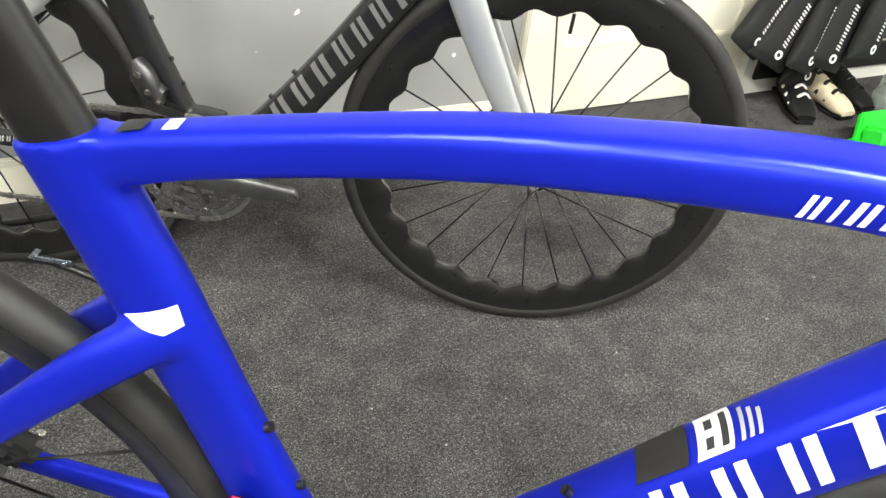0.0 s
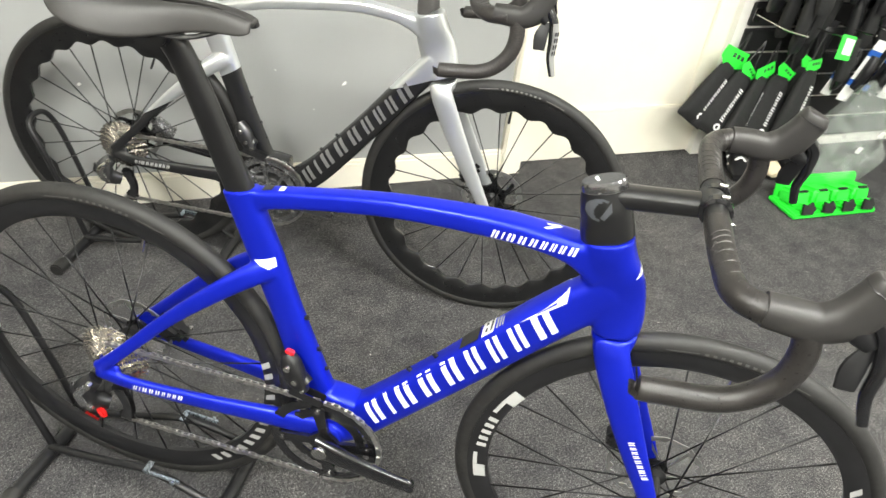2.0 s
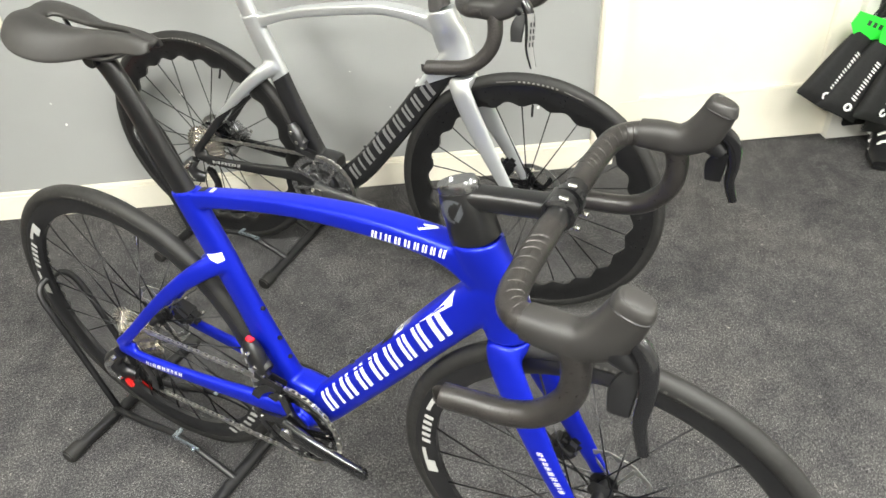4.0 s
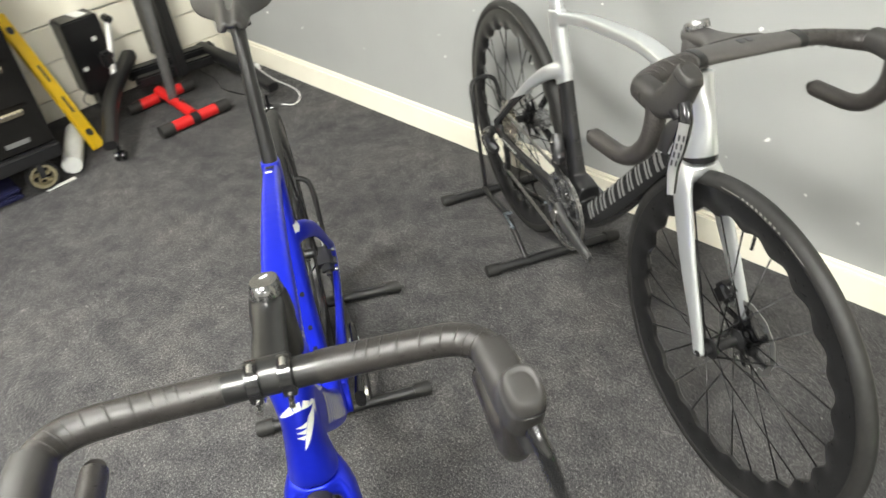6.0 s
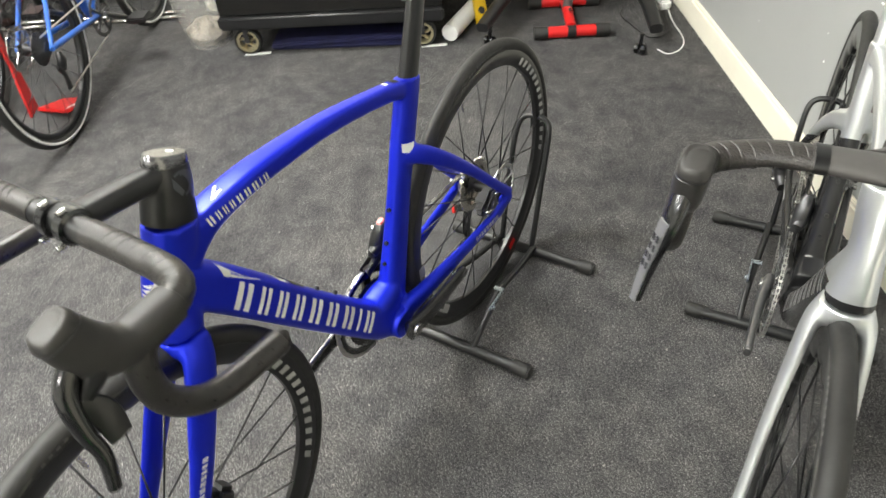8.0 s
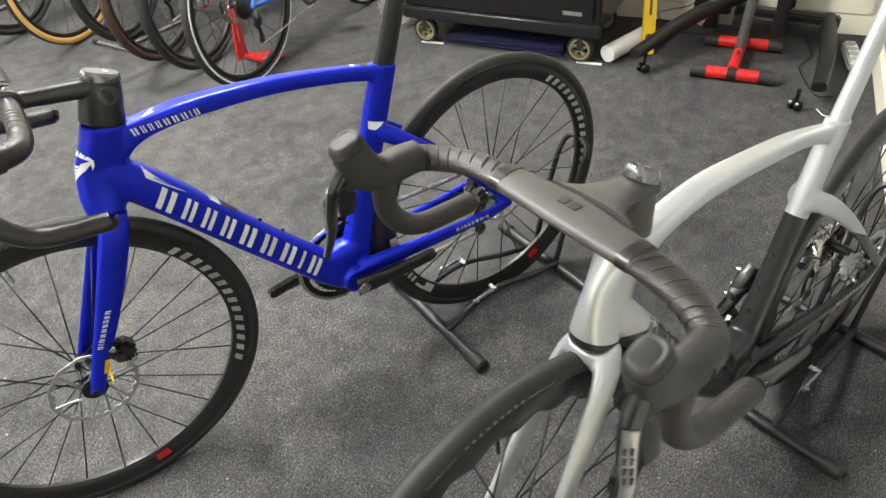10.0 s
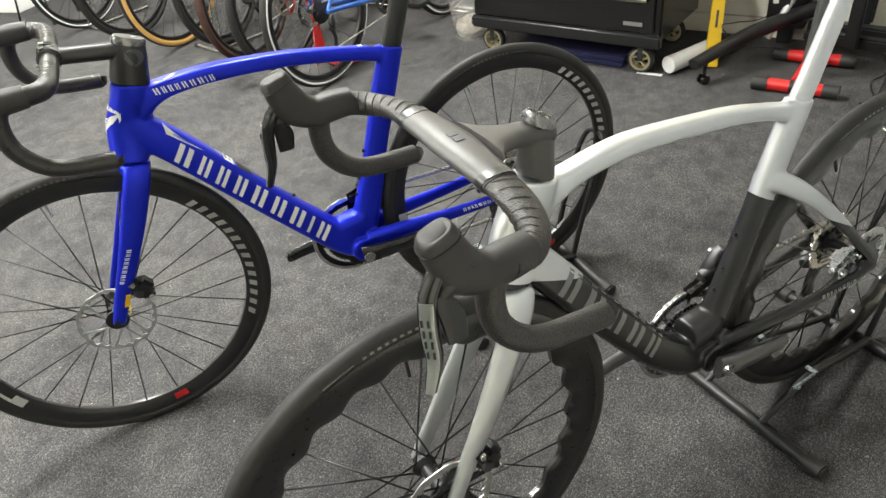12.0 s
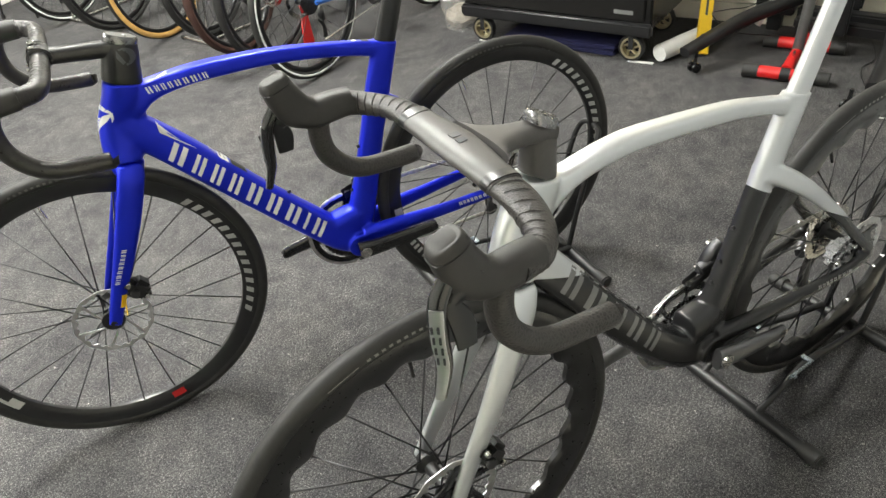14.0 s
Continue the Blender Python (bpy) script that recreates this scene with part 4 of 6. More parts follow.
    if blue:
        bm = bmesh.new()
        box(bm, (0.016, 0.012, 0.006), pose(0.338, -0.036, 0.482, 0, 15, 0), 0.002)
        part("derailleur_tag", bm, RED, changer, "small red tag")
    # brake calipers, on the left side
    for x, z, a in ((0.078 + rear_x, 0.372, 35), (front_x - 0.068, AXLE + 0.060, -55)):
        bm = bmesh.new()
        box(bm, (0.068, 0.030, 0.032), pose(x, 0.048, z, 0, a, 0), 0.009)
        box(bm, (0.040, 0.036, 0.044), pose(x - 0.004, 0.046, z - 0.002, 0, a, 0), 0.008)
        caliper = part("brake_caliper", bm, BLACK if blue or x > 0.5 else CRANK_GREY, bike, "black brake caliper" if blue or x > 0.5 else "bright grey brake caliper")
        turn = pose(x, 0.067, z, 0, a, 0)
        for dx, dz, size in ((-0.024, 0.002, 0.0055), (0.024, 0.004, 0.0055), (0.0, -0.006, 0.0095)):
            bm = bmesh.new()
            disc(bm, turn @ pose(dx, 0, dz) @ ACROSS, size, 0.007, 14, 0.001)
            part("caliper_bolt", bm, STEEL if size < 0.009 else DARK_STEEL, caliper)

    for x in (rear_x, front_x):
        bm = bmesh.new()
        disc(bm, pose(x, 0, AXLE) @ ACROSS, 0.0075, 0.136 if x < 0.5 else 0.128, 16, 0.001)
        part("axle", bm, BLACK, bike)
    # bottle bosses
    low_bolts = ((0.533, 0.476, -54), (0.573, 0.5215, -54)) if blue else ((0.5335, 0.4205, -56), (0.5735, 0.468, -56))
    for x, z, a in ((0.3505, 0.531, 71), (0.3725, 0.467, 72), (0.386, 0.425, 72)) + low_bolts:
        bm = bmesh.new()
        disc(bm, pose(x, 0, z) @ (pose(0, 0, 0, 0, a, 0) if x < 0.45 else pose(0, 0, 0, 0, a + 5, 0)), 0.0042, 0.010, 14, 0.001)
        part("bottle_bolt", bm, BLACK, bike)
    return bike, frame_ob, fork, front


def bike_stand(m, label):
    """A floor stand: two cross tubes, two bent rails and a hoop that holds the rear wheel."""
    stand = thing("bike_stand", label, "bike stand", m, "bike stands")
    for x in (-0.198, 0.198):
        bm = bmesh.new()
        rod(bm, (x, -0.175, 0.017), (x, 0.20, 0.017), 0.014, 14)
        bar = part("cross_tube", bm, STAND_BLACK, stand)
        for y in (-0.18, 0.205):
            bm = bmesh.new()
            disc(bm, pose(x, y, 0.0185) @ ACROSS, 0.0182, 0.045, 16, 0.004)
            part("rubber_foot", bm, RUBBER, bar)
    for s in (-1, 1):
        bm = bmesh.new()
        tube(bm, [(0.198, s * 0.075, 0.025), (0.13, s * 0.075, 0.060), (0.04, s * 0.068, 0.078), (-0.08, s * 0.060, 0.050), (-0.198, s * 0.052, 0.030)], 0.008, 10)
        part("rail", bm, STAND_BLACK, stand)
    bm = bmesh.new()
    tube(bm, [(-0.198, -0.046, 0.03), (-0.230, -0.047, 0.16), (-0.27, -0.047, 0.30), (-0.292, -0.043, 0.352), (-0.302, -0.028, 0.372), (-0.304, 0.0, 0.377), (-0.302, 0.028, 0.372), (-0.292, 0.043, 0.352), (-0.27, 0.047, 0.30), (-0.230, 0.047, 0.16), (-0.198, 0.046, 0.03)], 0.0075, 10, 5, (1, 0, 0.4))
    part("hoop", bm, STAND_BLACK, stand)
    for s in (-1, 1):
        bm = bmesh.new()
        box(bm, (0.075, 0.004, 0.010), pose(0.080, s * 0.079, 0.086, 0, 4, 0), 0.001)
        box(bm, (0.012, 0.026, 0.004), pose(0.045, s * 0.068, 0.088), 0.001)
        part("bracket", bm, ZINC, stand, "bright zinc-plated bracket")
        bm = bmesh.new()
        disc(bm, pose(0.105, s * 0.083, 0.084) @ ACROSS, 0.005, 0.008, 12, 0.001)
        part("bracket_bolt", bm, ZINC, stand)
    return stand


SILVER_AT = pose(-0.437, 0.672, 0, 0, 0, 5.0)
SILVER_STAND = pose(-0.386, 0.667, 0, 0, 0, 5.0)
LETTERS = (0.040, 0.014, 0.046, 0.044, 0.044, 0.036, 0.034, 0.034, 0.046)


def letters(k):
    return [w * k for w in LETTERS]


blue_bike, blue_frame, blue_fork, blue_front = build_bike("racing_bike", "matt royal blue racing bike with black parts in a floor stand", pose(0, 0, 0), True)
silver_bike, silver_frame, silver_fork, silver_front = build_bike("racing_bike", "silver and black racing bike with wavy rims in a stand", SILVER_AT, False)
bike_stand(pose(0, 0, 0), "black tubular floor stand under the blue bike")
bike_stand(SILVER_STAND, "black tubular floor stand under the silver bike")



def quad(*points):
    return [[Vector(p) for p in points]]


for side in (-1, 1):
    decal("frame_mark", bars_of_text((0.488, 0.352) if side < 0 else (0.492, 0.345), (0.650, 0.760), 0.040, letters(0.93), 0.0115), side, WHITE_DECAL, blue_frame, blue_bike, "row of white slanted marks")
    decal("frame_mark", bars_of_text((0.624, 0.787), (0.998, 0.012), 0.013, letters(0.275), 0.0032), side, WHITE_DECAL, blue_frame, blue_bike, "row of white slanted marks")
    decal("frame_mark", bars_of_text((0.050, 0.321), (0.998, -0.02), 0.010, letters(0.21), 0.0028), side, WHITE_DECAL, blue_frame, blue_bike, "row of white slanted marks")
    decal("frame_mark", quad((0.272, 0.641), (0.298, 0.632), (0.309, 0.637), (0.306, 0.653)), side, WHITE_DECAL, blue_frame, blue_bike, "white wing mark")
    decal("frame_mark", quad((0.690, 0.651), (0.748, 0.708), (0.748, 0.727), (0.722, 0.688)), side, WHITE_DECAL, blue_frame, blue_bike, "white wing mark")
    decal("wing_line", quad((0.706, 0.668), (0.736, 0.701), (0.735, 0.704), (0.707, 0.670)), side, BLUE, blue_frame, blue_bike, reach=0.0905)
    decal("fork_mark", bars_of_text((0.940, 0.432), (-0.50, 0.866), 0.009, letters(0.19), 0.0024), side, WHITE_DECAL, blue_fork, blue_bike, "row of small white marks")
decal("frame_mark", bars_of_text((0.508, 0.326), (0.655, 0.755), 0.037, letters(0.90), 0.0115), -1, GREY_DECAL, silver_frame, silver_bike, "row of grey slanted marks")
decal("frame_mark", bars_of_text((0.556, 0.374), (0.633, 0.774), 0.042, (0.045, 0.052, 0.055, 0.062, 0.050), 0.016), 1, GREY_DECAL, silver_frame, silver_bike, "row of grey slanted marks")
decal("frame_mark", bars_of_text((0.050, 0.321), (0.998, -0.02), 0.010, letters(0.21), 0.0028), 1, LIGHT_DECAL, silver_frame, silver_bike, "row of grey slanted marks")
decal("frame_mark", bars_of_text((0.050, 0.321), (0.998, -0.02), 0.010, letters(0.21), 0.0028), -1, LIGHT_DECAL, silver_frame, silver_bike, "row of grey slanted marks")
decal("fork_label", quad((0.940, 0.372), (0.949, 0.376), (0.936, 0.404), (0.927, 0.400)), 1, YELLOW, blue_fork, blue_bike, "small yellow label")


def cap_decal(name, outline, axis, material, target, parent, label="", from_front=False, top=1.2):
    """Paint laid on the frame from above (outline in x, y) or from the front (outline in y, z)."""
    bm = bmesh.new()
    for q in outline:
        n = 6
        rows = [[Vector(q[0]).lerp(Vector(q[1]), i / n).lerp(Vector(q[3]).lerp(Vector(q[2]), i / n), j / n) for i in range(n + 1)] for j in range(n + 1)]
        rows = [[bm.verts.new((1.1, p.x, p.y) if from_front else (p.x, p.y, top)) for p in row] for row in rows]
        for j in range(n):
            for i in range(n):
                bm.faces.new((rows[j][i], rows[j][i + 1], rows[j + 1][i + 1], rows[j + 1][i]))
    ob = part(name, bm, material, parent, label, sharp=0)
    wrap = ob.modifiers.new("wrap", "SHRINKWRAP")
    wrap.target, wrap.wrap_method, wrap.wrap_mode, wrap.offset = target, "PROJECT", "ABOVE_SURFACE", axis
    wrap.use_project_x, wrap.use_project_z = from_front, not from_front
    wrap.use_negative_direction, wrap.use_positive_direction = True, False
    return ob


# head badge, top tube mark, down tube sticker, cover and seat cluster cap of the blue bike
def arc_band(points, width):
    """Quads along a curved stroke that is thickest in its middle."""
    line = [Vector((x, y)) for x, y in points]
    out, n = [], len(line) - 1
    for k in range(n):
        a, b = line[k], line[k + 1]
        side = Vector((a.y - b.y, b.x - a.x)).normalized()
        wa, wb = width * max(0.06, math.sin(math.pi * k / n)), width * max(0.06, math.sin(math.pi * (k + 1) / n))
        out.append([a, b, b + side * wb, a + side * wa])
    return out


# the badge: a crescent over a swept tail with three teeth, carried round to the left side
cap_decal("head_badge", arc_band([(-0.016, 0.7700), (-0.008, 0.7750), (0.000, 0.7780), (0.008, 0.7785), (0.015, 0.7755), (0.021, 0.7700)], 0.0085) + quad((0.0075, 0.7550), (0.0165, 0.7550), (0.0220, 0.7710), (0.0125, 0.7670)) + quad((0.0015, 0.7350), (0.0030, 0.7350), (0.0165, 0.7550), (0.0075, 0.7550)) + [[Vector((0.0105 - 0.0022 * k, 0.7640 - 0.0062 * k)), Vector((0.0085 - 0.0022 * k, 0.7590 - 0.0062 * k)), Vector((-0.0020 - 0.0005 * k, 0.7620 - 0.0055 * k)), Vector((-0.0020 - 0.0005 * k, 0.7625 - 0.0055 * k))] for k in range(3)], 0.0007, WHITE_DECAL, blue_frame, blue_bike, "white winged head badge", True)
decal("head_badge", arc_band([(0.8195, 0.779), (0.8160, 0.774), (0.8140, 0.766), (0.8160, 0.759), (0.8210, 0.753)], 0.006), 1, WHITE_DECAL, blue_frame, blue_bike, "white curl of the head badge")
cap_decal("frame_mark", quad((0.692, -0.006), (0.697, -0.008), (0.718, 0.008), (0.714, 0.010)) + quad((0.694, 0.006), (0.699, 0.003), (0.716, 0.007), (0.713, 0.011)), 0.0007, WHITE_DECAL, blue_frame, blue_bike, "small white mark")
cap_decal("sticker", quad((0.640, -0.016), (0.656, -0.016), (0.656, 0.016), (0.640, 0.016)), 0.0007, WHITE_DECAL, blue_frame, blue_bike, "white printed sticker", top=0.73)
cap_decal("sticker_mark", quad((0.651, -0.013), (0.654, -0.013), (0.654, 0.012), (0.651, 0.012)) + quad((0.644, -0.012), (0.6475, -0.012), (0.6475, -0.004), (0.644, -0.004)) + quad((0.644, 0.002), (0.6475, 0.002), (0.6475, 0.010), (0.644, 0.010)), 0.0011, DARK_DECAL, blue_frame, blue_bike, top=0.73)
cap_decal("print_line", sum((quad((0.659 + 0.0036 * k, -0.014), (0.6608 + 0.0036 * k, -0.014), (0.6608 + 0.0036 * k, 0.010 - 0.003 * k), (0.659 + 0.0036 * k, 0.010 - 0.003 * k)) for k in range(3)), []), 0.0007, LIGHT_DECAL, blue_frame, blue_bike, top=0.73)
cap_decal("rubber_cover", quad((0.611, -0.015), (0.636, -0.016), (0.636, 0.016), (0.611, 0.015)), 0.0015, RUBBER, blue_frame, blue_bike, "black rubber port cover", top=0.73)
cap_decal("cluster_cap", quad((0.286, -0.007), (0.301, -0.006), (0.301, 0.006), (0.286, 0.007)), 0.0012, RUBBER, blue_frame, blue_bike, "grey rubber plug")
cap_decal("cluster_mark", quad((0.312, -0.007), (0.321, -0.007), (0.321, 0.004), (0.312, 0.004)), 0.0008, WHITE_DECAL, blue_frame, blue_bike)

# grey swirl on the spacers
for side in (-1, 1):
    spacer = next(o for o in blue_bike.children if o.name.startswith("spacer"))
    swirl = [[Vector((0.757 + 0.020 * math.cos(a) * k0, 0.866 + 0.016 * math.sin(a) * k0)) for a, k0 in ((w, 1.0), (w + 0.45, 1.0), (w + 0.45, inner), (w, inner))] for w, inner in ((1.2, 0.8), (1.65, 0.62), (2.1, 0.48), (2.55, 0.42), (3.0, 0.42), (3.45, 0.48), (3.9, 0.6), (4.35, 0.75))]
    leaf = [[Vector((0.758, 0.856)), Vector((0.764, 0.853)), Vector((0.771, 0.868)), Vector((0.767, 0.880))]]
    decal("spacer_mark", swirl + leaf, side, SPACER_MARK, spacer, spacer, "slate grey swirl mark")


def rim_mark(wheel, side, r0, r1, a0, a1, material, label="", count=1, gap=0.25, slant=0.0):
    """Printed bars on a rim's flank between two angles, in degrees, each a part of its own."""
    step = (a1 - a0) / count
    for k in range(count):
        bm = bmesh.new()
        b0, b1 = a0 + step * k, a0 + step * (k + 1 - (gap if count > 1 else 0))
        n = max(2, round(abs(b1 - b0) / 3))
        inner, outer = [], []
        for i in range(n + 1):
            w = radians(b0 + (b1 - b0) * i / n)
            inner.append(bm.verts.new((r0 * math.cos(w), side * 0.01285, r0 * math.sin(w))))
            w += radians(slant)
            outer.append(bm.verts.new((r1 * math.cos(w), side * 0.0134, r1 * math.sin(w))))
        for i in range(n):
            bm.faces.new((inner[i], inner[i + 1], outer[i + 1], outer[i]))
        ob = part("rim_mark", bm, material, wheel, label, sharp=0)
        ob.matrix_basis = wheel.matrix_basis.to_3x3().inverted().to_4x4()


# letters on each flank start at the first angle, the maker's sticker at the second
for wheel in (o for o in blue_bike.children if o.name.startswith("wheel")):
    is_front = wheel.matrix_basis.translation.x > 0.5
    for side, start, sticker in ((1, 137, 328), (-1, 318, 149)) if is_front else ((1, 123, 314), (-1, 304, 136)):
        rim_mark(wheel, side, 0.2905, 0.3075, start, start + 71, RIM_DECAL, "row of pale grey marks", 14, 0.50, 1.6)
        for a0, a1, r0, r1 in ((0, 6, 0.2875, 0.3085), (6, 12, 0.3015, 0.3085), (33, 39, 0.3015, 0.3085), (39, 45, 0.2875, 0.3085)):
            rim_mark(wheel, side, r0, r1, sticker + a0, sticker + a1, LIGHT_DECAL, "pale grey rim sticker")
        rim_mark(wheel, side, 0.2905, 0.3065, sticker + 14.5, sticker + 31, LIGHT_DECAL, "pale printed bars", 5, 0.45)
    rim_mark(wheel, 1, 0.289, 0.308, *((257.5, 263.5) if is_front else (241.5, 247.5)), RED, "small red rim sticker")


# ---------------------------------------------------------------- the workshop corner
def at_world(x, y, z=0.0, turn=0.0):
    return pose(x, y, z, 0, 0, turn)


def castor(parent, x, y, radius, rim, top):
    bm = bmesh.new()
    turned(bm, [(radius * 0.80, -0.016), (radius * 0.95, -0.016), (radius, -0.009), (radius, 0.009), (radius * 0.95, 0.016), (radius * 0.80, 0.016)], 32)
    tyre = part("castor", bm, RUBBER, parent)
    tyre.matrix_basis = pose(x, y, radius + 0.003)
    bm = bmesh.new()
    turned(bm, [(radius * 0.64, -0.0165), (radius * 0.81, -0.0165), (radius * 0.81, 0.0165), (radius * 0.64, 0.0165)], 28)
    turned(bm, [(0.002, -0.015), (radius * 0.2, -0.015), (radius * 0.2, 0.015), (0.002, 0.015)], 16)
    for k in range(5):
        w = 2 * math.pi * k / 5
        loft(bm, [(radius * 0.15 * math.cos(w), 0, radius * 0.15 * math.sin(w), 0.012, radius * 0.10), (radius * 0.45 * math.cos(w + 0.25), 0, radius * 0.45 * math.sin(w + 0.25), 0.012, radius * 0.10), (radius * 0.65 * math.cos(w + 0.55), 0, radius * 0.65 * math.sin(w + 0.55), 0.012, radius * 0.10)], 8, 3, 2, (0.3, 0, 0.9))
    part("castor_rim", bm, rim, tyre, "dull gold spoked castor rim" if rim is GOLD else "")
    bm = bmesh.new()
    box(bm, (0.06, 0.05, 0.012), pose(x, y, top - 0.006), 0.002)
    for s in (-1, 1):
        box(bm, (0.022, 0.004, top - radius), pose(x, y + s * 0.020, (top + radius) / 2), 0.001)
    part("castor_fork", bm, DARK_STEEL, parent)


CHEST_AT = pose(-1.029, -1.264, 0, 0, 0, 119.2)
CORNER = Matrix.Translation((-1.45, -0.53, 0)) @ pose(0, 0, 0, 0, 0, -1.5) @ Matrix.Translation((1.35, 0.50, 0))
chest = thing("tool_chest", "black steel rolling tool chest with bright drawer handles", "tool chest", CHEST_AT)
bm = bmesh.new()
box(bm, (0.93, 0.46, 0.815), pose(0, 0.20, 0.5575), 0.008)
part("body", bm, CHEST, chest, smooth=False)
bm = bmesh.new()
box(bm, (0.945, 0.03, 0.058), pose(0, -0.038, 0.154), 0.010, 3)
part("bumper", bm, BLACK, chest)
for z0, z1 in ((0.190, 0.348), (0.354, 0.504), (0.510, 0.660), (0.666, 0.786), (0.792, 0.912)):
    bm = bmesh.new()
    box(bm, (0.87, 0.012, z1 - z0), pose(0, -0.037, (z0 + z1) / 2), 0.004)
    drawer = part("drawer", bm, CHEST, chest)
    bm = bmesh.new()
    loft(bm, [(-0.405, -0.053, z1 - 0.016, 0.013, 0.012), (0.405, -0.053, z1 - 0.016, 0.013, 0.012)], 12, 1, 3.0)
    part("drawer_handle", bm, HANDLE, drawer, "bright metal handle strip")
bm = bmesh.new()
box(bm, (0.085, 0.002, 0.018), pose(0.345, -0.0445, 0.225), 0.002)
part("badge", bm, GREY_DECAL, chest, "small grey maker's badge")
for x in (-0.375, 0.375):
    for y in (0.01, 0.38):
        castor(chest, x, y - 0.012, 0.058, GOLD, 0.152)
for x, dx in ((-0.375, 0.03), (0.375, 0.045)):
    card = thing("floor_card", "scuffed white card under a castor on the carpet", "card", CHEST_AT @ pose(x + dx, -0.008, 0.0), "floor cards")
    part("card", boxes(((0.110, 0.018, 0.003), pose(0, 0, 0.0015, 0, 0, 3), 0.0)), PAPER, card, smooth=False)
cloth = thing("folded_cloth", "dark navy folded cloth under the tool chest", "cloth", CHEST_AT @ pose(0, 0.145, 0))
bm = bmesh.new()
for k in range(2):
    box(bm, (0.58 - 0.05 * k, 0.30, 0.022), pose(0.02 * k, 0.01, 0.012 + 0.022 * k, 2 * k, 1 - k, 3 * k), 0.009, 3)
part("fold", bm, NAVY, cloth)

LEVEL_TURN = 12
level = thing("spirit_level", "yellow spirit level leaning against the tool chest", "spirit level", CORNER @ Matrix.Translation((-1.356, -0.752, 0.006)) @ Vector((-0.43, -0.45, 1.0)).to_track_quat("Z", "Y").to_matrix().to_4x4() @ pose(0, 0, 0, 0, 0, LEVEL_TURN))
bm = bmesh.new()
box(bm, (0.054, 0.024, 0.60), pose(0, 0, 0.30), 0.003)
part("body", bm, YELLOW, level)
for z in (0.07, 0.20, 0.34, 0.53):
    bm = bmesh.new()
    if z in (0.20, 0.34):
        box(bm, (0.022, 0.027, 0.085), pose(0, 0, z), 0.006)
    else:
        disc(bm, pose(0, 0, z) @ ACROSS, 0.016, 0.027, 20, 0.001)
    part("vial_hole", bm, DARK_DECAL, level)

roll = thing("paper_roll", "white cardboard tube lying beside the tool chest", "tube", CORNER)
bm = bmesh.new()
rod(bm, (-1.18, -0.815, 0.039), (-1.46, -0.850, 0.048), 0.037, 20)
part("tube", bm, PAPER, roll)

# black wheeled stand with a computer case on it
cart = thing("wheeled_stand", "black wheeled stand with two splayed curved legs", "stand", CORNER)
for a, b, c in (((-1.80, -0.62, 0.20), (-1.495, -0.668, 0.152), (-1.166, -0.648, 0.098)), ((-1.98, -0.34, 0.115), (-1.72, -0.16, 0.105), (-1.47, -0.020, 0.085))):
    bm = bmesh.new()
    loft(bm, [(*a, 0.028, 0.030), (*b, 0.028, 0.030), (*c, 0.020, 0.026)], 14, 6, 3.0, (0.4, 0.9, 0))
    leg = part("leg", bm, BLACK, cart)
    wheel_x, wheel_y = (-1.222, -0.643) if c[1] < -0.3 else (c[0] + 0.065, c[1] - 0.035)
    bm = bmesh.new()
    for s in (-1, 1):
        disc(bm, pose(wheel_x, wheel_y + s * 0.013, 0.0215) @ ACROSS, 0.0205, 0.016, 20, 0.003)
    rod(bm, (wheel_x, wheel_y, 0.02), (wheel_x - 0.006, wheel_y, c[2]), 0.008, 10)
    part("castor", bm, GLOSS_BLACK, leg)
bm = bmesh.new()
box(bm, (0.06, 0.42, 0.05), at_world(-1.88, -0.47, 0.115, 25), 0.008)
part("cross_beam", bm, BLACK, cart)
bm = bmesh.new()
box(bm, (0.09, 0.06, 1.30), at_world(-1.95, -0.52, 0.78, 34), 0.008)
part("column", bm, BLACK, cart)
bm = bmesh.new()
box(bm, (0.05, 0.05, 1.1), at_world(-1.755, -0.415, 0.64, 34), 0.008)
part("column", bm, BLACK, cart)
bm = bmesh.new()
box(bm, (0.05, 0.36, 0.045), at_world(-1.80, -0.45, 0.10, 25), 0.008)
part("cross_beam", bm, BLACK, cart)
case = thing("computer_case", "black computer case with white stickers on a stand", "computer", CORNER @ pose(-1.82, -0.80, 0, 0, 0, 34))
bm = bmesh.new()
box(bm, (0.18, 0.16, 0.32), pose(0, 0, 0.245), 0.006)
part("case", bm, BLACK, case, smooth=False)
bm = bmesh.new()
box(bm, (0.10, 0.06, 0.085), pose(0, 0, 0.0435), 0.004)
part("foot", bm, BLACK, case)
for y, z in ((0.03, 0.31), (-0.05, 0.20)):
    bm = bmesh.new()
    box(bm, (0.001, 0.022, 0.018), pose(0.0915, y, z, 4, 0, 0))
    part("sticker", bm, PAPER, case, smooth=False)
bm = bmesh.new()
box(bm, (0.09, 0.05, 0.001), pose(0.02, 0.02, 0.4062, 0, 0, 10))
part("sticker", bm, PAPER, case, smooth=False)

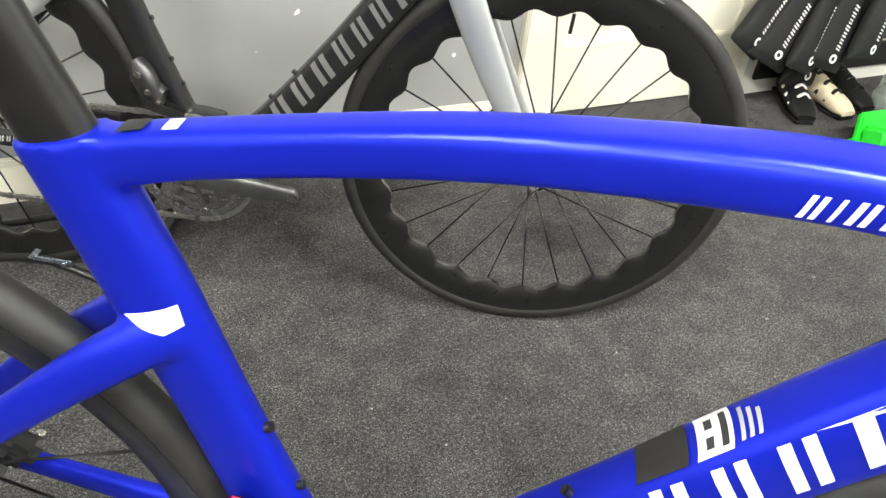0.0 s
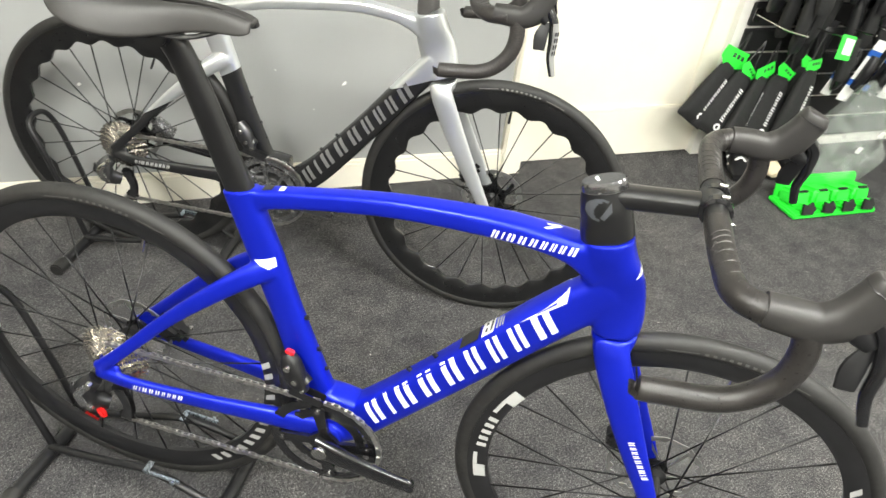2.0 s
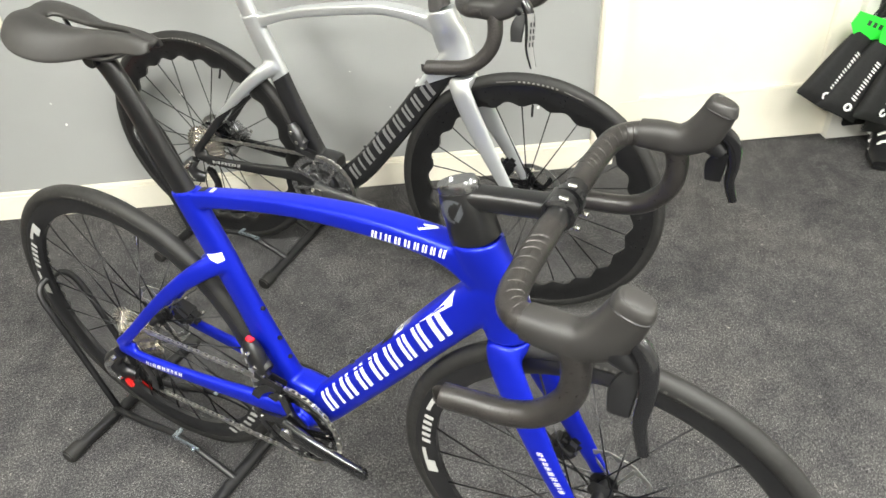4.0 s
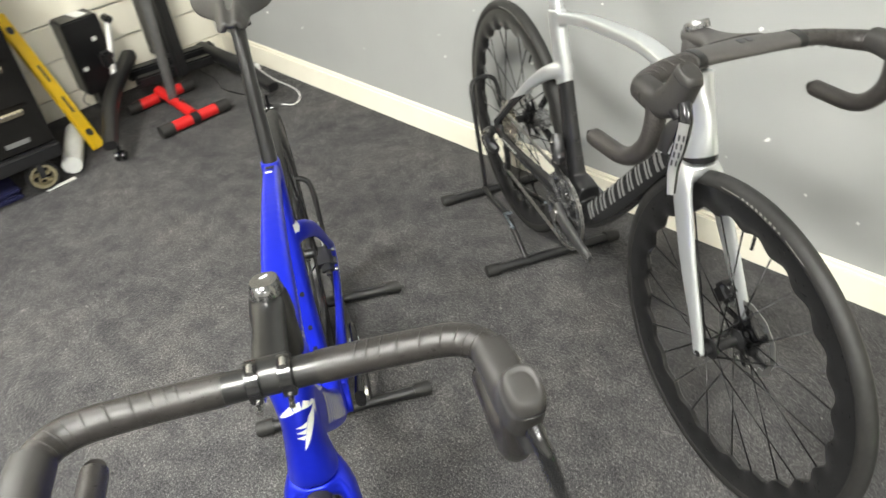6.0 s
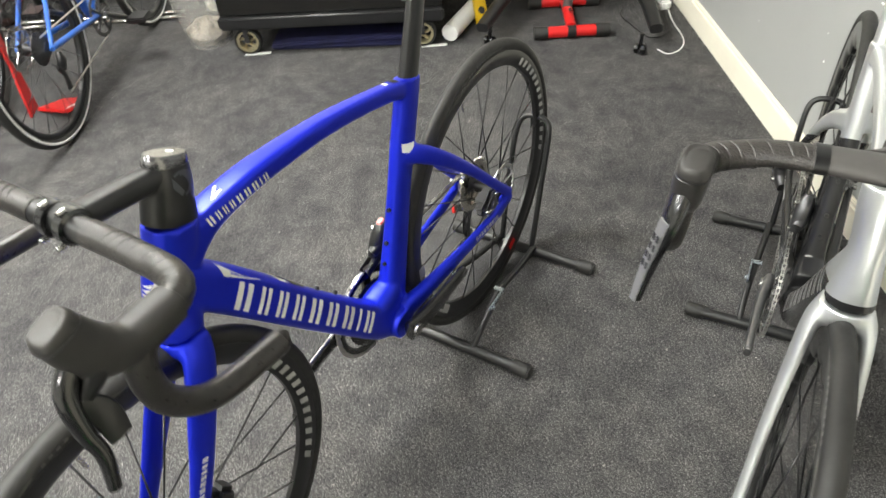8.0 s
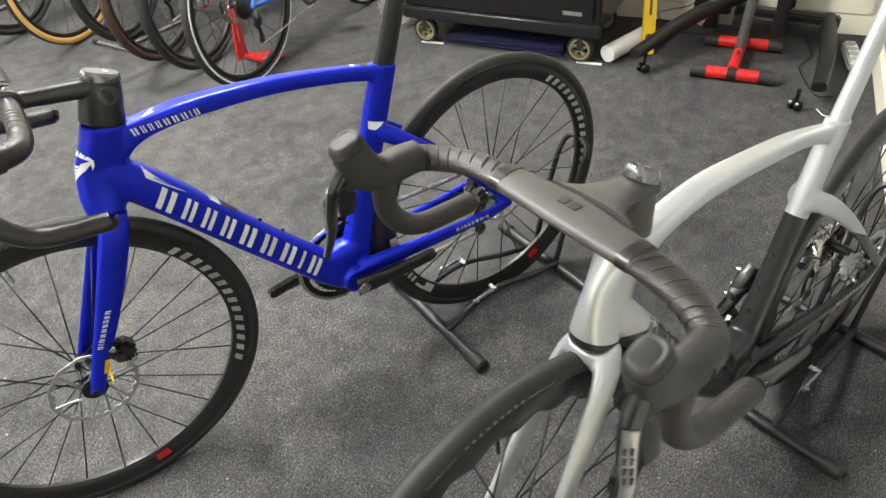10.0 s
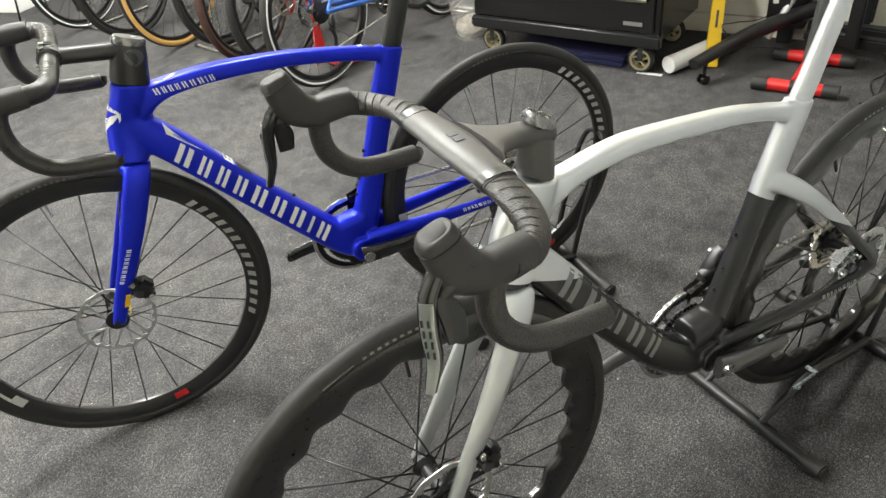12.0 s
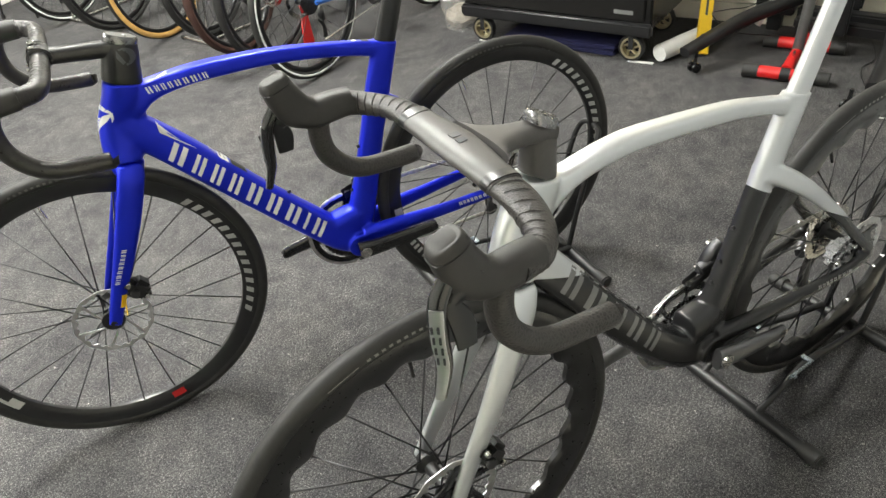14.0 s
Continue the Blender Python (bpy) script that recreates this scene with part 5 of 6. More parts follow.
# red floor stand with a grey post
red = thing("post_stand", "red tubular H-shaped floor stand with grey post", "stand", CORNER)
front_l, front_r = Vector((-1.36, -0.475, 0.028)), Vector((-1.50, -0.255, 0.028))
shift = Vector((-0.275, -0.165, 0.0))
for k, off in enumerate((Vector((0, 0, 0)), shift)):
    a, b = front_l + off, front_r + off
    d = (b - a).normalized()
    bm = bmesh.new()
    rod(bm, a, b, 0.024, 18)
    bar = part("foot_bar", bm, RED, red)
    for e, s in ((a, -1), (b, 1)):
        bm = bmesh.new()
        rod(bm, e + d * (s * 0.028), e - d * (s * 0.030), 0.0275, 18)
        part("end_cap", bm, RUBBER, bar)
    bm = bmesh.new()
    m0 = (a + b) / 2
    rod(bm, m0 - d * 0.018, m0 + d * 0.018, 0.0272, 18)
    part("collar", bm, BLACK, bar)
mid = (front_l + front_r) / 2
bm = bmesh.new()
rod(bm, mid + Vector((0, 0, 0.015)), mid + shift + Vector((0, 0, 0.03)), 0.022, 16)
part("spine", bm, RED, red)
bm = bmesh.new()
rod(bm, mid + shift * 0.55 + Vector((0, 0, 0.02)), mid + shift * 0.55 + Vector((-0.02, 0.05, 1.05)), 0.021, 16)
part("post", bm, plain("grey_metal_post", (0.16, 0.16, 0.16), 0.4, metal=0.6), red)
bm = bmesh.new()
rod(bm, mid + shift * 0.45 + Vector((0.03, 0.02, 0.05)), mid + shift * 0.45 + Vector((0.05, 0.035, 0.05)), 0.006, 10)
part("knob", bm, STEEL, red)

# pale folding lever, power strip and cables in the corner
lever = thing("white_lever", "pale metal pump leaning on a wheeled stand", "pump", CORNER)
bm = bmesh.new()
tube(bm, [(-1.58, -0.68, 0.10), (-1.66, -0.66, 0.24), (-1.74, -0.64, 0.38)], 0.014, 12)
part("barrel", bm, plain("pale_metal", (0.62, 0.62, 0.60), 0.35, metal=0.5), lever)
bm = bmesh.new()
box(bm, (0.05, 0.05, 0.07), at_world(-1.66, -0.675, 0.25, 30), 0.01)
part("valve_block", bm, BLACK, lever)
bm = bmesh.new()
box(bm, (0.07, 0.03, 0.03), at_world(-1.745, -0.64, 0.39, 30), 0.008)
part("grip", bm, BLACK, lever)
strip = thing("power_strip", "white power strip on the carpet by the skirting", "power strip", CORNER @ pose(-1.93, -0.17, 0, 0, 0, 40))
bm = bmesh.new()
box(bm, (0.22, 0.055, 0.04), pose(0, 0, 0.021), 0.008)
part("body", bm, PAPER, strip)
for k in range(4):
    bm = bmesh.new()
    disc(bm, pose(-0.075 + 0.05 * k, 0, 0.0415), 0.019, 0.003, 20)
    part("socket", bm, plain("socket_grey", (0.35, 0.35, 0.34), 0.5), strip)
for k, (col, path) in enumerate(((PAPER, [(-1.46, 0.0, 0.006), (-1.44, 0.05, 0.006), (-1.50, 0.08, 0.006), (-1.60, 0.06, 0.006), (-1.74, -0.03, 0.006), (-1.85, -0.10, 0.03)]), (BLACK, [(-1.93, -0.42, 0.07), (-1.85, -0.30, 0.008), (-1.72, -0.26, 0.008), (-1.62, -0.16, 0.008), (-1.55, -0.06, 0.008), (-1.64, -0.02, 0.008), (-1.80, -0.09, 0.03)]), (BLACK, [(-1.93, -0.72, 0.30), (-1.70, -0.80, 0.14), (-1.50, -0.78, 0.16), (-1.36, -0.72, 0.19), (-1.42, -0.66, 0.12), (-1.62, -0.62, 0.06)]))):
    wire = thing("cable", "thin white cable curled on the floor" if col is PAPER else "thin black cable trailing over the floor", "cable", CORNER, "cables")
    bm = bmesh.new()
    tube(bm, path, 0.0022, 8, 8, (0.3, 0.2, 0.9))
    part("lead", bm, col, wire)

# clear waste bin
waste = thing("waste_bin", "clear plastic waste bin half full of wrappers", "waste bin", at_room(-0.03, -2.10))
bm = bmesh.new()
turned(bm, [(0.098, 0.004), (0.178, 0.50), (0.183, 0.505), (0.180, 0.508), (0.173, 0.50), (0.094, 0.008)], 40, "z", closed=True)
bmesh.ops.create_circle(bm, cap_ends=True, segments=40, radius=0.097, matrix=pose(0, 0, 0.006))
part("bin", bm, clear_plastic("milky_bin_plastic", (0.50, 0.49, 0.47), 0.22, 0.1), waste)
bm = bmesh.new()
bmesh.ops.create_icosphere(bm, subdivisions=4, radius=0.098, matrix=pose(0, 0, 0.052) @ Matrix.Diagonal((0.98, 0.98, 0.48, 1)))
for w in bm.verts:
    w.co += Vector((w.co.x, w.co.y, 0)) * 0.05 * noise.noise(w.co * 30) + Vector((0, 0, 0.022 * noise.noise(w.co * 24)))
part("wrappers", bm, plain("crumpled_wrappers", (0.34, 0.30, 0.25), 0.5, vary=0.45, scale=26, bumps=0.6, bump_scale=60), waste, "crumpled pale wrappers", sharp=0)
bm = bmesh.new()
turned(bm, [(0.171, 0.468), (0.181, 0.474), (0.172, 0.482)], 40, "z", closed=True)
part("band", bm, BLACK, waste)


# ---------------------------------------------------------------- parked bicycles
def parked_bike(m, label, frame_material, tyre_material, wall_material_, disc_brake=False, geared=False):
    """An ordinary bicycle: x forward from the rear axle, standing on z = 0."""
    bike = thing("bicycle", label, "bicycle", m, "parked bicycles")
    r = 0.345
    tyre_bm = bmesh.new()
    turned(tyre_bm, [(0.322 + 0.019 * math.cos(a), 0.019 * math.sin(a)) for a in (2 * math.pi * k / 14 for k in range(14))], 72)
    rim_bm = bmesh.new()
    turned(rim_bm, [(0.285, 0.006), (0.288, 0.011), (0.306, 0.012), (0.306, -0.012), (0.288, -0.011), (0.285, -0.006)], 72)
    band_bm = bmesh.new()
    for s in (-1, 1):
        turned(band_bm, [(0.318, s * 0.0194), (0.327, s * 0.0192), (0.327, s * 0.0186), (0.318, s * 0.0188)], 72)
    tan = wall_material_ is TAN
    if tan:
        band_bm = bmesh.new()
        turned(band_bm, [(0.3355, 0.0142), (0.3405, 0.0085), (0.3420, 0.0), (0.3405, -0.0085), (0.3355, -0.0142), (0.3350, 0.0)], 72)
    meshes = (mesh_of("wheel", rim_bm, BLACK), mesh_of("tyre", tyre_bm, TAN if tan else tyre_material), mesh_of("tread" if tan else "sidewall", band_bm, RUBBER if tan else wall_material_))
    spoke_bm = bmesh.new()
    rod(spoke_bm, (0, 0, 0), (0, 0, 1), 0.0011, 4)
    spoke_me = mesh_of("spoke", spoke_bm, DARK_STEEL)
    hub_bm = bmesh.new()
    turned(hub_bm, [(0.003, -0.045), (0.011, -0.045), (0.011, -0.034), (0.022, -0.032), (0.022, -0.028), (0.012, -0.022), (0.012, 0.022), (0.022, 0.028), (0.022, 0.032), (0.011, 0.034), (0.011, 0.045), (0.003, 0.045)], 20)
    hub_me = mesh_of("hub", hub_bm, DARK_STEEL)
    for x in (0.0, 1.03):
        wheel = shared("wheel", meshes[0], pose(x, 0, r), bike)
        shared("tyre", meshes[1], Matrix(), wheel)
        shared("tread" if tan else "sidewall", meshes[2], Matrix(), wheel)
        shared("hub", hub_me, Matrix(), wheel)
        for k in range(24):
            w, s, off = 2 * math.pi * k / 24, 1 if k % 2 else -1, 0.9 if (k // 2) % 2 else -0.9
            a = Vector((0.020 * math.cos(w + off), s * 0.030, 0.020 * math.sin(w + off)))
            b = Vector((0.288 * math.cos(w), s * 0.003, 0.288 * math.sin(w)))
            shared("spoke", spoke_me, Matrix.Translation(a) @ (b - a).to_track_quat("Z", "Y").to_matrix().to_4x4() @ Matrix.Diagonal((1, 1, (b - a).length, 1)), wheel)
        if disc_brake:
            bm = bmesh.new()
            turned(bm, [(0.062, 0.046), (0.080, 0.046), (0.080, 0.048), (0.062, 0.048)], 48, wave=lambda i, w: 0.002 * math.sin(9 * w))
            part("brake_disc", bm, STEEL, wheel)
            bm = bmesh.new()
            star(bm, 6, 0.020, 0.066, 0.06, 0.5, 0.0462, 0.0478)
            part("disc_spider", bm, STEEL, wheel, smooth=False)
    bm = bmesh.new()
    for a, b, d in (((0.27, 0, 0.74), (0.86, 0, 0.82), 0.018), ((0.44, 0, 0.28), (0.88, 0, 0.74), 0.021), ((0.25, 0, 0.80), (0.44, 0, 0.28), 0.017), ((0.85, 0, 0.86), (0.885, 0, 0.72), 0.022)):
        rod(bm, a, b, d, 14)
    for s in (-1, 1):
        rod(bm, (0, s * 0.06, r), (0.43, s * 0.035, 0.28), 0.011, 10)
        rod(bm, (0, s * 0.06, r), (0.29, s * 0.02, 0.70), 0.008, 10)
    part("frame", bm, frame_material, bike)
    bm = bmesh.new()
    for s in (-1, 1):
        tube(bm, [(0.89, s * 0.05, 0.70), (0.93, s * 0.055, 0.56), (1.00, s * 0.058, 0.40), (1.03, s * 0.058, r)], 0.013, 10)
    rod(bm, (0.89, -0.05, 0.70), (0.89, 0.05, 0.70), 0.015, 10)
    part("fork", bm, frame_material, bike)
    bm = bmesh.new()
    rod(bm, (0.225, 0, 0.95), (0.26, 0, 0.78), 0.014, 12)
    part("seat_post", bm, BLACK, bike)
    bm = bmesh.new()
    loft(bm, [(0.10, 0, 0.965, 0.02, 0.07), (0.18, 0, 0.975, 0.02, 0.06), (0.28, 0, 0.975, 0.018, 0.025), (0.36, 0, 0.97, 0.012, 0.016)], 14, 5, 2.4)
    part("saddle", bm, BLACK, bike)
    bm = bmesh.new()
    tube(bm, [(0.82, -0.28, 0.99), (0.86, -0.12, 0.97), (0.88, 0, 0.965), (0.86, 0.12, 0.97), (0.82, 0.28, 0.99)], 0.013, 10, 5, (1, 0, 0.1))
    rod(bm, (0.85, 0, 0.86), (0.87, 0, 0.965), 0.014, 10)
    part("handlebar", bm, BLACK, bike)
    bm = bmesh.new()
    turned(bm, [(0.070, -0.044), (0.086, -0.044), (0.086, -0.041), (0.070, -0.041)], 60)
    for k in range(5):
        w = 2 * math.pi * k / 5
        rod(bm, (0, -0.043, 0), (0.075 * math.cos(w), -0.043, 0.075 * math.sin(w)), 0.006, 6)
    ring = part("chainring", bm, DARK_STEEL, bike)
    ring.matrix_basis = pose(0.44, 0, 0.28)
    for s in (-1, 1):
        bm = bmesh.new()
        tip = Vector((0.44 - s * 0.15, s * 0.07, 0.28 + s * 0.08))
        rod(bm, (0.44, s * 0.062, 0.28), tip, 0.010, 8)
        arm = part("crank_arm", bm, DARK_STEEL, bike)
        bm = bmesh.new()
        box(bm, (0.09, 0.08, 0.022), Matrix.Translation(tip + Vector((0, s * 0.05, 0))), 0.005)
        part("pedal", bm, BLACK, arm)
    if geared:
        # sprockets, chain and the derailleur that hangs below the rear axle
        bm = bmesh.new()
        for k, n in enumerate((0.056, 0.050, 0.044, 0.038, 0.033, 0.028, 0.024)):
            y = -0.020 - 0.0042 * k
            turned(bm, [(n - 0.012, y - 0.001), (n, y - 0.001), (n, y + 0.001), (n - 0.012, y + 0.001)], 60, wave=lambda i, w: 0.0016 * math.cos(20 * w) if i in (1, 2) else 0)
        part("cassette", bm, DARK_STEEL, bike, "worn steel sprockets", smooth=False).matrix_basis = pose(0, 0, r)
        bm = bmesh.new()
        loft(bm, [(0.006, -0.070, r - 0.018, 0.012, 0.009), (-0.006, -0.078, r - 0.045, 0.018, 0.013), (0.012, -0.066, r - 0.075, 0.013, 0.010)], 12, 4, 2.6)
        mech = part("rear_derailleur", bm, BLACK, bike, "black rear derailleur")
        bm = bmesh.new()
        loft(bm, [(0.010, -0.046, r - 0.072, 0.014, 0.006), (0.030, -0.046, r - 0.115, 0.010, 0.005), (0.026, -0.046, r - 0.165, 0.014, 0.006)], 12, 4, 2.4)
        part("cage", bm, BLACK, mech)
        bm = bmesh.new()
        for a, b in (((0.0, -0.036, r + 0.040), (0.44, -0.043, 0.366)), ((0.026, -0.044, r - 0.178), (0.44, -0.043, 0.196))):
            rod(bm, a, b, 0.0035, 6)
        part("chain", bm, CHAIN_METAL, bike, "greasy bicycle chain")
    return bike


for p, v, turn, colour, tread, wall_col, brake, label in (
    (0.72, -2.46, -2, BIKE_BLUE, RUBBER, REFLECT, True, "mid blue bicycle with reflective tyre stripes, parked in a row"),
    (0.62, -2.80, 3, RED, RUBBER, RUBBER, True, "red bicycle with black tyres, parked in a row"),
    (0.585, -3.06, 6, BLACK, BROWN, BROWN, False, "black bicycle with dark brown tyres, parked in a row"),
    (0.54, -3.69, 3, GLOSS_BLACK, RUBBER, TAN, False, "black bicycle with tan tyre walls, parked in a row"),
    (0.44, -3.42, 8, BLACK, RUBBER, RUBBER, False, "black bicycle with plain black tyres, parked in a row"),
    (0.52, -4.12, 4, DARK_STEEL, RUBBER, RUBBER, False, "dark grey bicycle with black tyres, parked in a row"),
    (0.49, -4.65, 6, BLACK, RUBBER, PAPER, False, "black bicycle with cream tyre walls, parked in a row"),
):
    # some stand with the rear wheel to the aisle
    back = wall_col is REFLECT or tread is BROWN
    parked_bike(at_room(p, v, 0, turn + 180) if back else at_room(p, v, 0, turn) @ pose(-1.03, 0, 0), label, colour, tread, wall_col, brake, back)
parked_bike(at_room(-0.56, -2.86, 0, 88) @ pose(-1.03, 0, 0), "black bicycle with black tyres beside metal floor rails", BLACK, RUBBER, RUBBER, False, True)

holder = thing("wheel_holder", "bright red sheet-metal wheel holder standing on the carpet", "wheel holder", at_room(0.515, -2.585) @ Matrix.Diagonal((0.9, 0.85, 1, 1)))
bm = bmesh.new()
poly_plate(bm, [(0.015, -0.10), (0.095, 0.065), (0.085, 0.085), (-0.02, 0.125), (-0.06, 0.10), (-0.085, -0.02)], 0.0, 0.012, pose(0, 0, 0.002, 2, -9, 0) @ pose(0, 0, 0.012))
part("base_plate", bm, RED, holder, smooth=False)
bm = bmesh.new()
poly_plate(bm, [(0.055, 0.062), (0.080, 0.066), (0.010, 0.100), (-0.015, 0.098)], 0.0125, 0.0135, pose(0, 0, 0.002, 2, -9, 0) @ pose(0, 0, 0.012))
part("label", bm, PAPER, holder, "white printed label", smooth=False)
bm = bmesh.new()
poly_plate(bm, [(-0.06, 0.0), (0.05, 0.0), (0.035, 0.12), (0.015, 0.20), (0.03, 0.32), (-0.01, 0.46), (-0.05, 0.46), (-0.03, 0.30), (-0.045, 0.16)], -0.004, 0.004, pose(0, -0.13, 0.001, 90, 0, 10))
part("upright_plate", bm, RED, holder, smooth=False)

for v, turn in ((-3.36, -9), (-4.58, -4)):
    rack = thing("wheel_rack", "bright metal floor rack for a bicycle wheel", "bike rack", at_room(0.60 + 0.05 * (v + 3.36), v, 0, turn), "wheel racks")
    bm = bmesh.new()
    rod(bm, (0, -0.195, 0.014), (0, 0.195, 0.014), 0.012, 12)
    base = part("base_tube", bm, STEEL, rack)
    for s in (-1, 1):
        bm = bmesh.new()
        rod(bm, (0, s * 0.195, 0.0145), (0, s * 0.222, 0.0145), 0.0142, 12)
        part("end_cap", bm, RUBBER, base)
    bm = bmesh.new()
    tube(bm, [(0, -0.03, 0.02), (-0.03, -0.03, 0.18), (-0.05, -0.025, 0.30), (-0.055, 0.0, 0.315), (-0.05, 0.025, 0.30), (-0.03, 0.03, 0.18), (0, 0.03, 0.02)], 0.006, 8, 5, (1, 0, 0.2))
    part("loop", bm, STEEL, rack)
    bm = bmesh.new()
    rod(bm, (0, 0, 0.014), (-0.42, 0, 0.014), 0.010, 10)
    part("stem_tube", bm, STEEL, rack)
rail = thing("floor_rail", "pair of pale metal rails on the carpet", "bike rack", at_room(-0.335, -3.3))
for x in (-0.03, 0.03):
    bm = bmesh.new()
    rod(bm, (x, -1.6, 0.014), (x, 1.0, 0.014), 0.010, 10)
    part("rail", bm, STEEL, rail)


CARD = plain("brown_corrugated_card", (0.42, 0.30, 0.18), 0.75, vary=0.12, scale=14, bumps=0.15, bump_scale=300)
for label, m, size, band in (
    ("brown cardboard carton with a white printed band", at_room(0.74, -5.93, 0, 22), (0.34, 0.42, 0.26), PAPER),
    ("white cardboard carton with a blue printed band", at_room(0.33, -5.78, 0, 12), (0.34, 0.40, 0.30), BIKE_BLUE),
):
    carton = thing("carton", label, "carton", m, "cartons on the floor")
    bm = bmesh.new()
    box(bm, size, pose(0, 0, size[2] / 2 + 0.001), 0.004)
    part("box", bm, CARD if band is PAPER else PAPER, carton, smooth=False)
    bm = bmesh.new()
    low, high = (0.004, 0.11) if band is PAPER else (0.09, 0.26)
    box(bm, (size[0] * 0.96, 0.0016, high - low), pose(0, size[1] / 2 + 0.0008, (low + high) / 2))
    part("printed_band", bm, band, carton, smooth=False)
    bm = bmesh.new()
    box(bm, (size[0] * 1.001, 0.05, 0.0012), pose(0, 0, size[2] + 0.0014))
    part("packing_tape", bm, TAN, carton, smooth=False)
easel = thing("tripod_stand", "thin black tripod stand with three splayed legs", "stand", at_room(0.50, -5.10))
for p, v in ((0.133, -0.132), (0.050, 0.129), (-0.21, 0.02)):
    bm = bmesh.new()
    rod(bm, (p, v, 0.012), (p * 0.08, v * 0.08, 0.92), 0.007, 10)
    leg = part("leg", bm, BLACK, easel)
    bm = bmesh.new()
    rod(bm, (p, v, 0.0), (p * 0.98, v * 0.98, 0.028), 0.012, 12)
    part("rubber_foot", bm, RUBBER, leg)
bm = bmesh.new()
rod(bm, (0, 0, 0.86), (0, 0, 1.15), 0.012, 12)
part("column", bm, BLACK, easel)


# ---------------------------------------------------------------- goods on the display wall
SLAT = plain("dark_slat_board", (0.010, 0.010, 0.011), 0.45, vary=0.2, scale=12)
backing = thing("slat_panel", "dark grey slatted display panel on a wall", "display panel", at_room(0, 0))
for k in range(14):
    bm = bmesh.new()
    box(bm, (2.0, 0.016, 0.088), pose(4.88, 0.031, 0.10 + 0.1 * k), 0.003)
    part("slat", bm, SLAT, backing, smooth=False)


def hook_rod(p, z, reach=0.26):
    h = thing("display_hook", "thin steel display hook with goods on it", "hook", at_room(0, 0), "display hooks")
    bm = bmesh.new()
    tube(bm, [(p, 0.022, z), (p, 0.022 - reach * 0.6, z), (p, 0.022 - reach, z + 0.014)], 0.0035, 8, 5, (1, 0, 0.1))
    part("rod", bm, STEEL, h)
    bm = bmesh.new()
    box(bm, (0.03, 0.004, 0.05), pose(p, 0.020, z), 0.001)
    part("plate", bm, STEEL, h)


def pouch(p, v, z, turn, swing, tip, tall=0.25, wide=0.135, tag_turn=0, tag_size=1.0):
    """A black padded pouch that hangs from a green header tag. swing: how far its foot swings aside; tip: how far towards the room."""
    bag = thing("pouch", "black padded pouch with white marks on a green tag", "pouch", at_room(p, v, z, 90 + turn) @ pose(0, 0, 0, swing, tip, 0), "hanging pouches")
    bm = bmesh.new()
    loft(bm, [(0, 0, -0.005, 0.006, wide * 0.24), (0, 0, -0.03, 0.013, wide * 0.32), (0, 0, -tall * 0.45, 0.021, wide * 0.43), (0, 0, -tall * 0.82, 0.023, wide * 0.52), (0, 0, -tall * 0.96, 0.011, wide * 0.60), (0, 0, -tall, 0.004, wide * 0.57)], 20, 5, 3.0)
    cloth_ob = part("bag", bm, FABRIC, bag)
    for face in (-1, 1):
        bm = bmesh.new()
        for k in range(7):
            for step in (-0.0045, 0.0045):
                box(bm, (0.0012, 0.017 - 0.002 * (k % 3), 0.0045), pose(face * 0.0236, -0.012, -tall * 0.26 - 0.020 * k + step, 14, 0, 0))
        turned(bm, [(0.007, -0.0006), (0.014, -0.0006), (0.014, 0.0006), (0.007, 0.0006)], 20, "z")
        bmesh.ops.transform(bm, matrix=pose(face * 0.0236, -0.012, -tall * 0.26 - 0.020 * 7.7) @ pose(0, 0, 0, 0, 90, 0), verts=bm.verts[-80:])
        tagged(part("mark", bm, WHITE_DECAL, bag, "column of white marks", smooth=False), kind="stuff")
    bm = bmesh.new()
    poly_plate(bm, [(-wide * 0.5, 0.0), (wide * 0.2, -0.03), (wide * 0.55, 0.012), (wide * 0.5, 0.055), (-wide * 0.48, 0.06)], -0.001, 0.001, pose(-0.004, 0, 0.0, 90, 0, 90) @ pose(0, 0, 0, 0, 0, tag_turn) @ Matrix.Diagonal((tag_size, tag_size, 1, 1)))
    tag = part("header_tag", bm, GREEN, bag, "bright green header tag", smooth=False)
    bm = bmesh.new()
    for k in range(3):
        box(bm, (0.0036, 0.014 * tag_size, 0.016 * tag_size), pose(0, 0, 0, tag_turn, 0, 0) @ pose(-0.004, (-wide * 0.30 + 0.024 * k) * tag_size, 0.032 * tag_size))
    part("tag_mark", bm, DARK_DECAL, tag, smooth=False)
    bm = bmesh.new()
    tube(bm, [(0, -0.02, 0.02), (0.004, -0.004, 0.12), (0.004, 0.004, 0.12), (0, 0.02, 0.02)], 0.003, 8)
    part("strap", bm, BLACK, bag)


for p, v, z, turn, swing, tip, tag_turn, tag_size in ((3.815, -0.025, 0.43, 4, 33, 7, -10, 1.0), (3.87, -0.06, 0.405, -8, 26, 12, 24, 0.55), (3.935, -0.09, 0.405, 10, 21, 8, -34, 0.75), (4.00, -0.11, 0.415, -6, 15, 11, 20, 0.6), (4.075, -0.16, 0.46, 8, 10, 6, -14, 0.6), (4.12, -0.09, 0.44, -8, 5, 8, 24, 0.55), (4.00, -0.05, 0.33, 0, 8, 4, 0, 0.6)):
    pouch(p, v, z, turn, swing, tip, 0.26, 0.13, tag_turn, tag_size)
for p in (3.90, 4.06, 4.22, 4.38, 4.54, 4.70):
    hook_rod(p, 0.60)
    hook_rod(p + 0.05, 0.90)

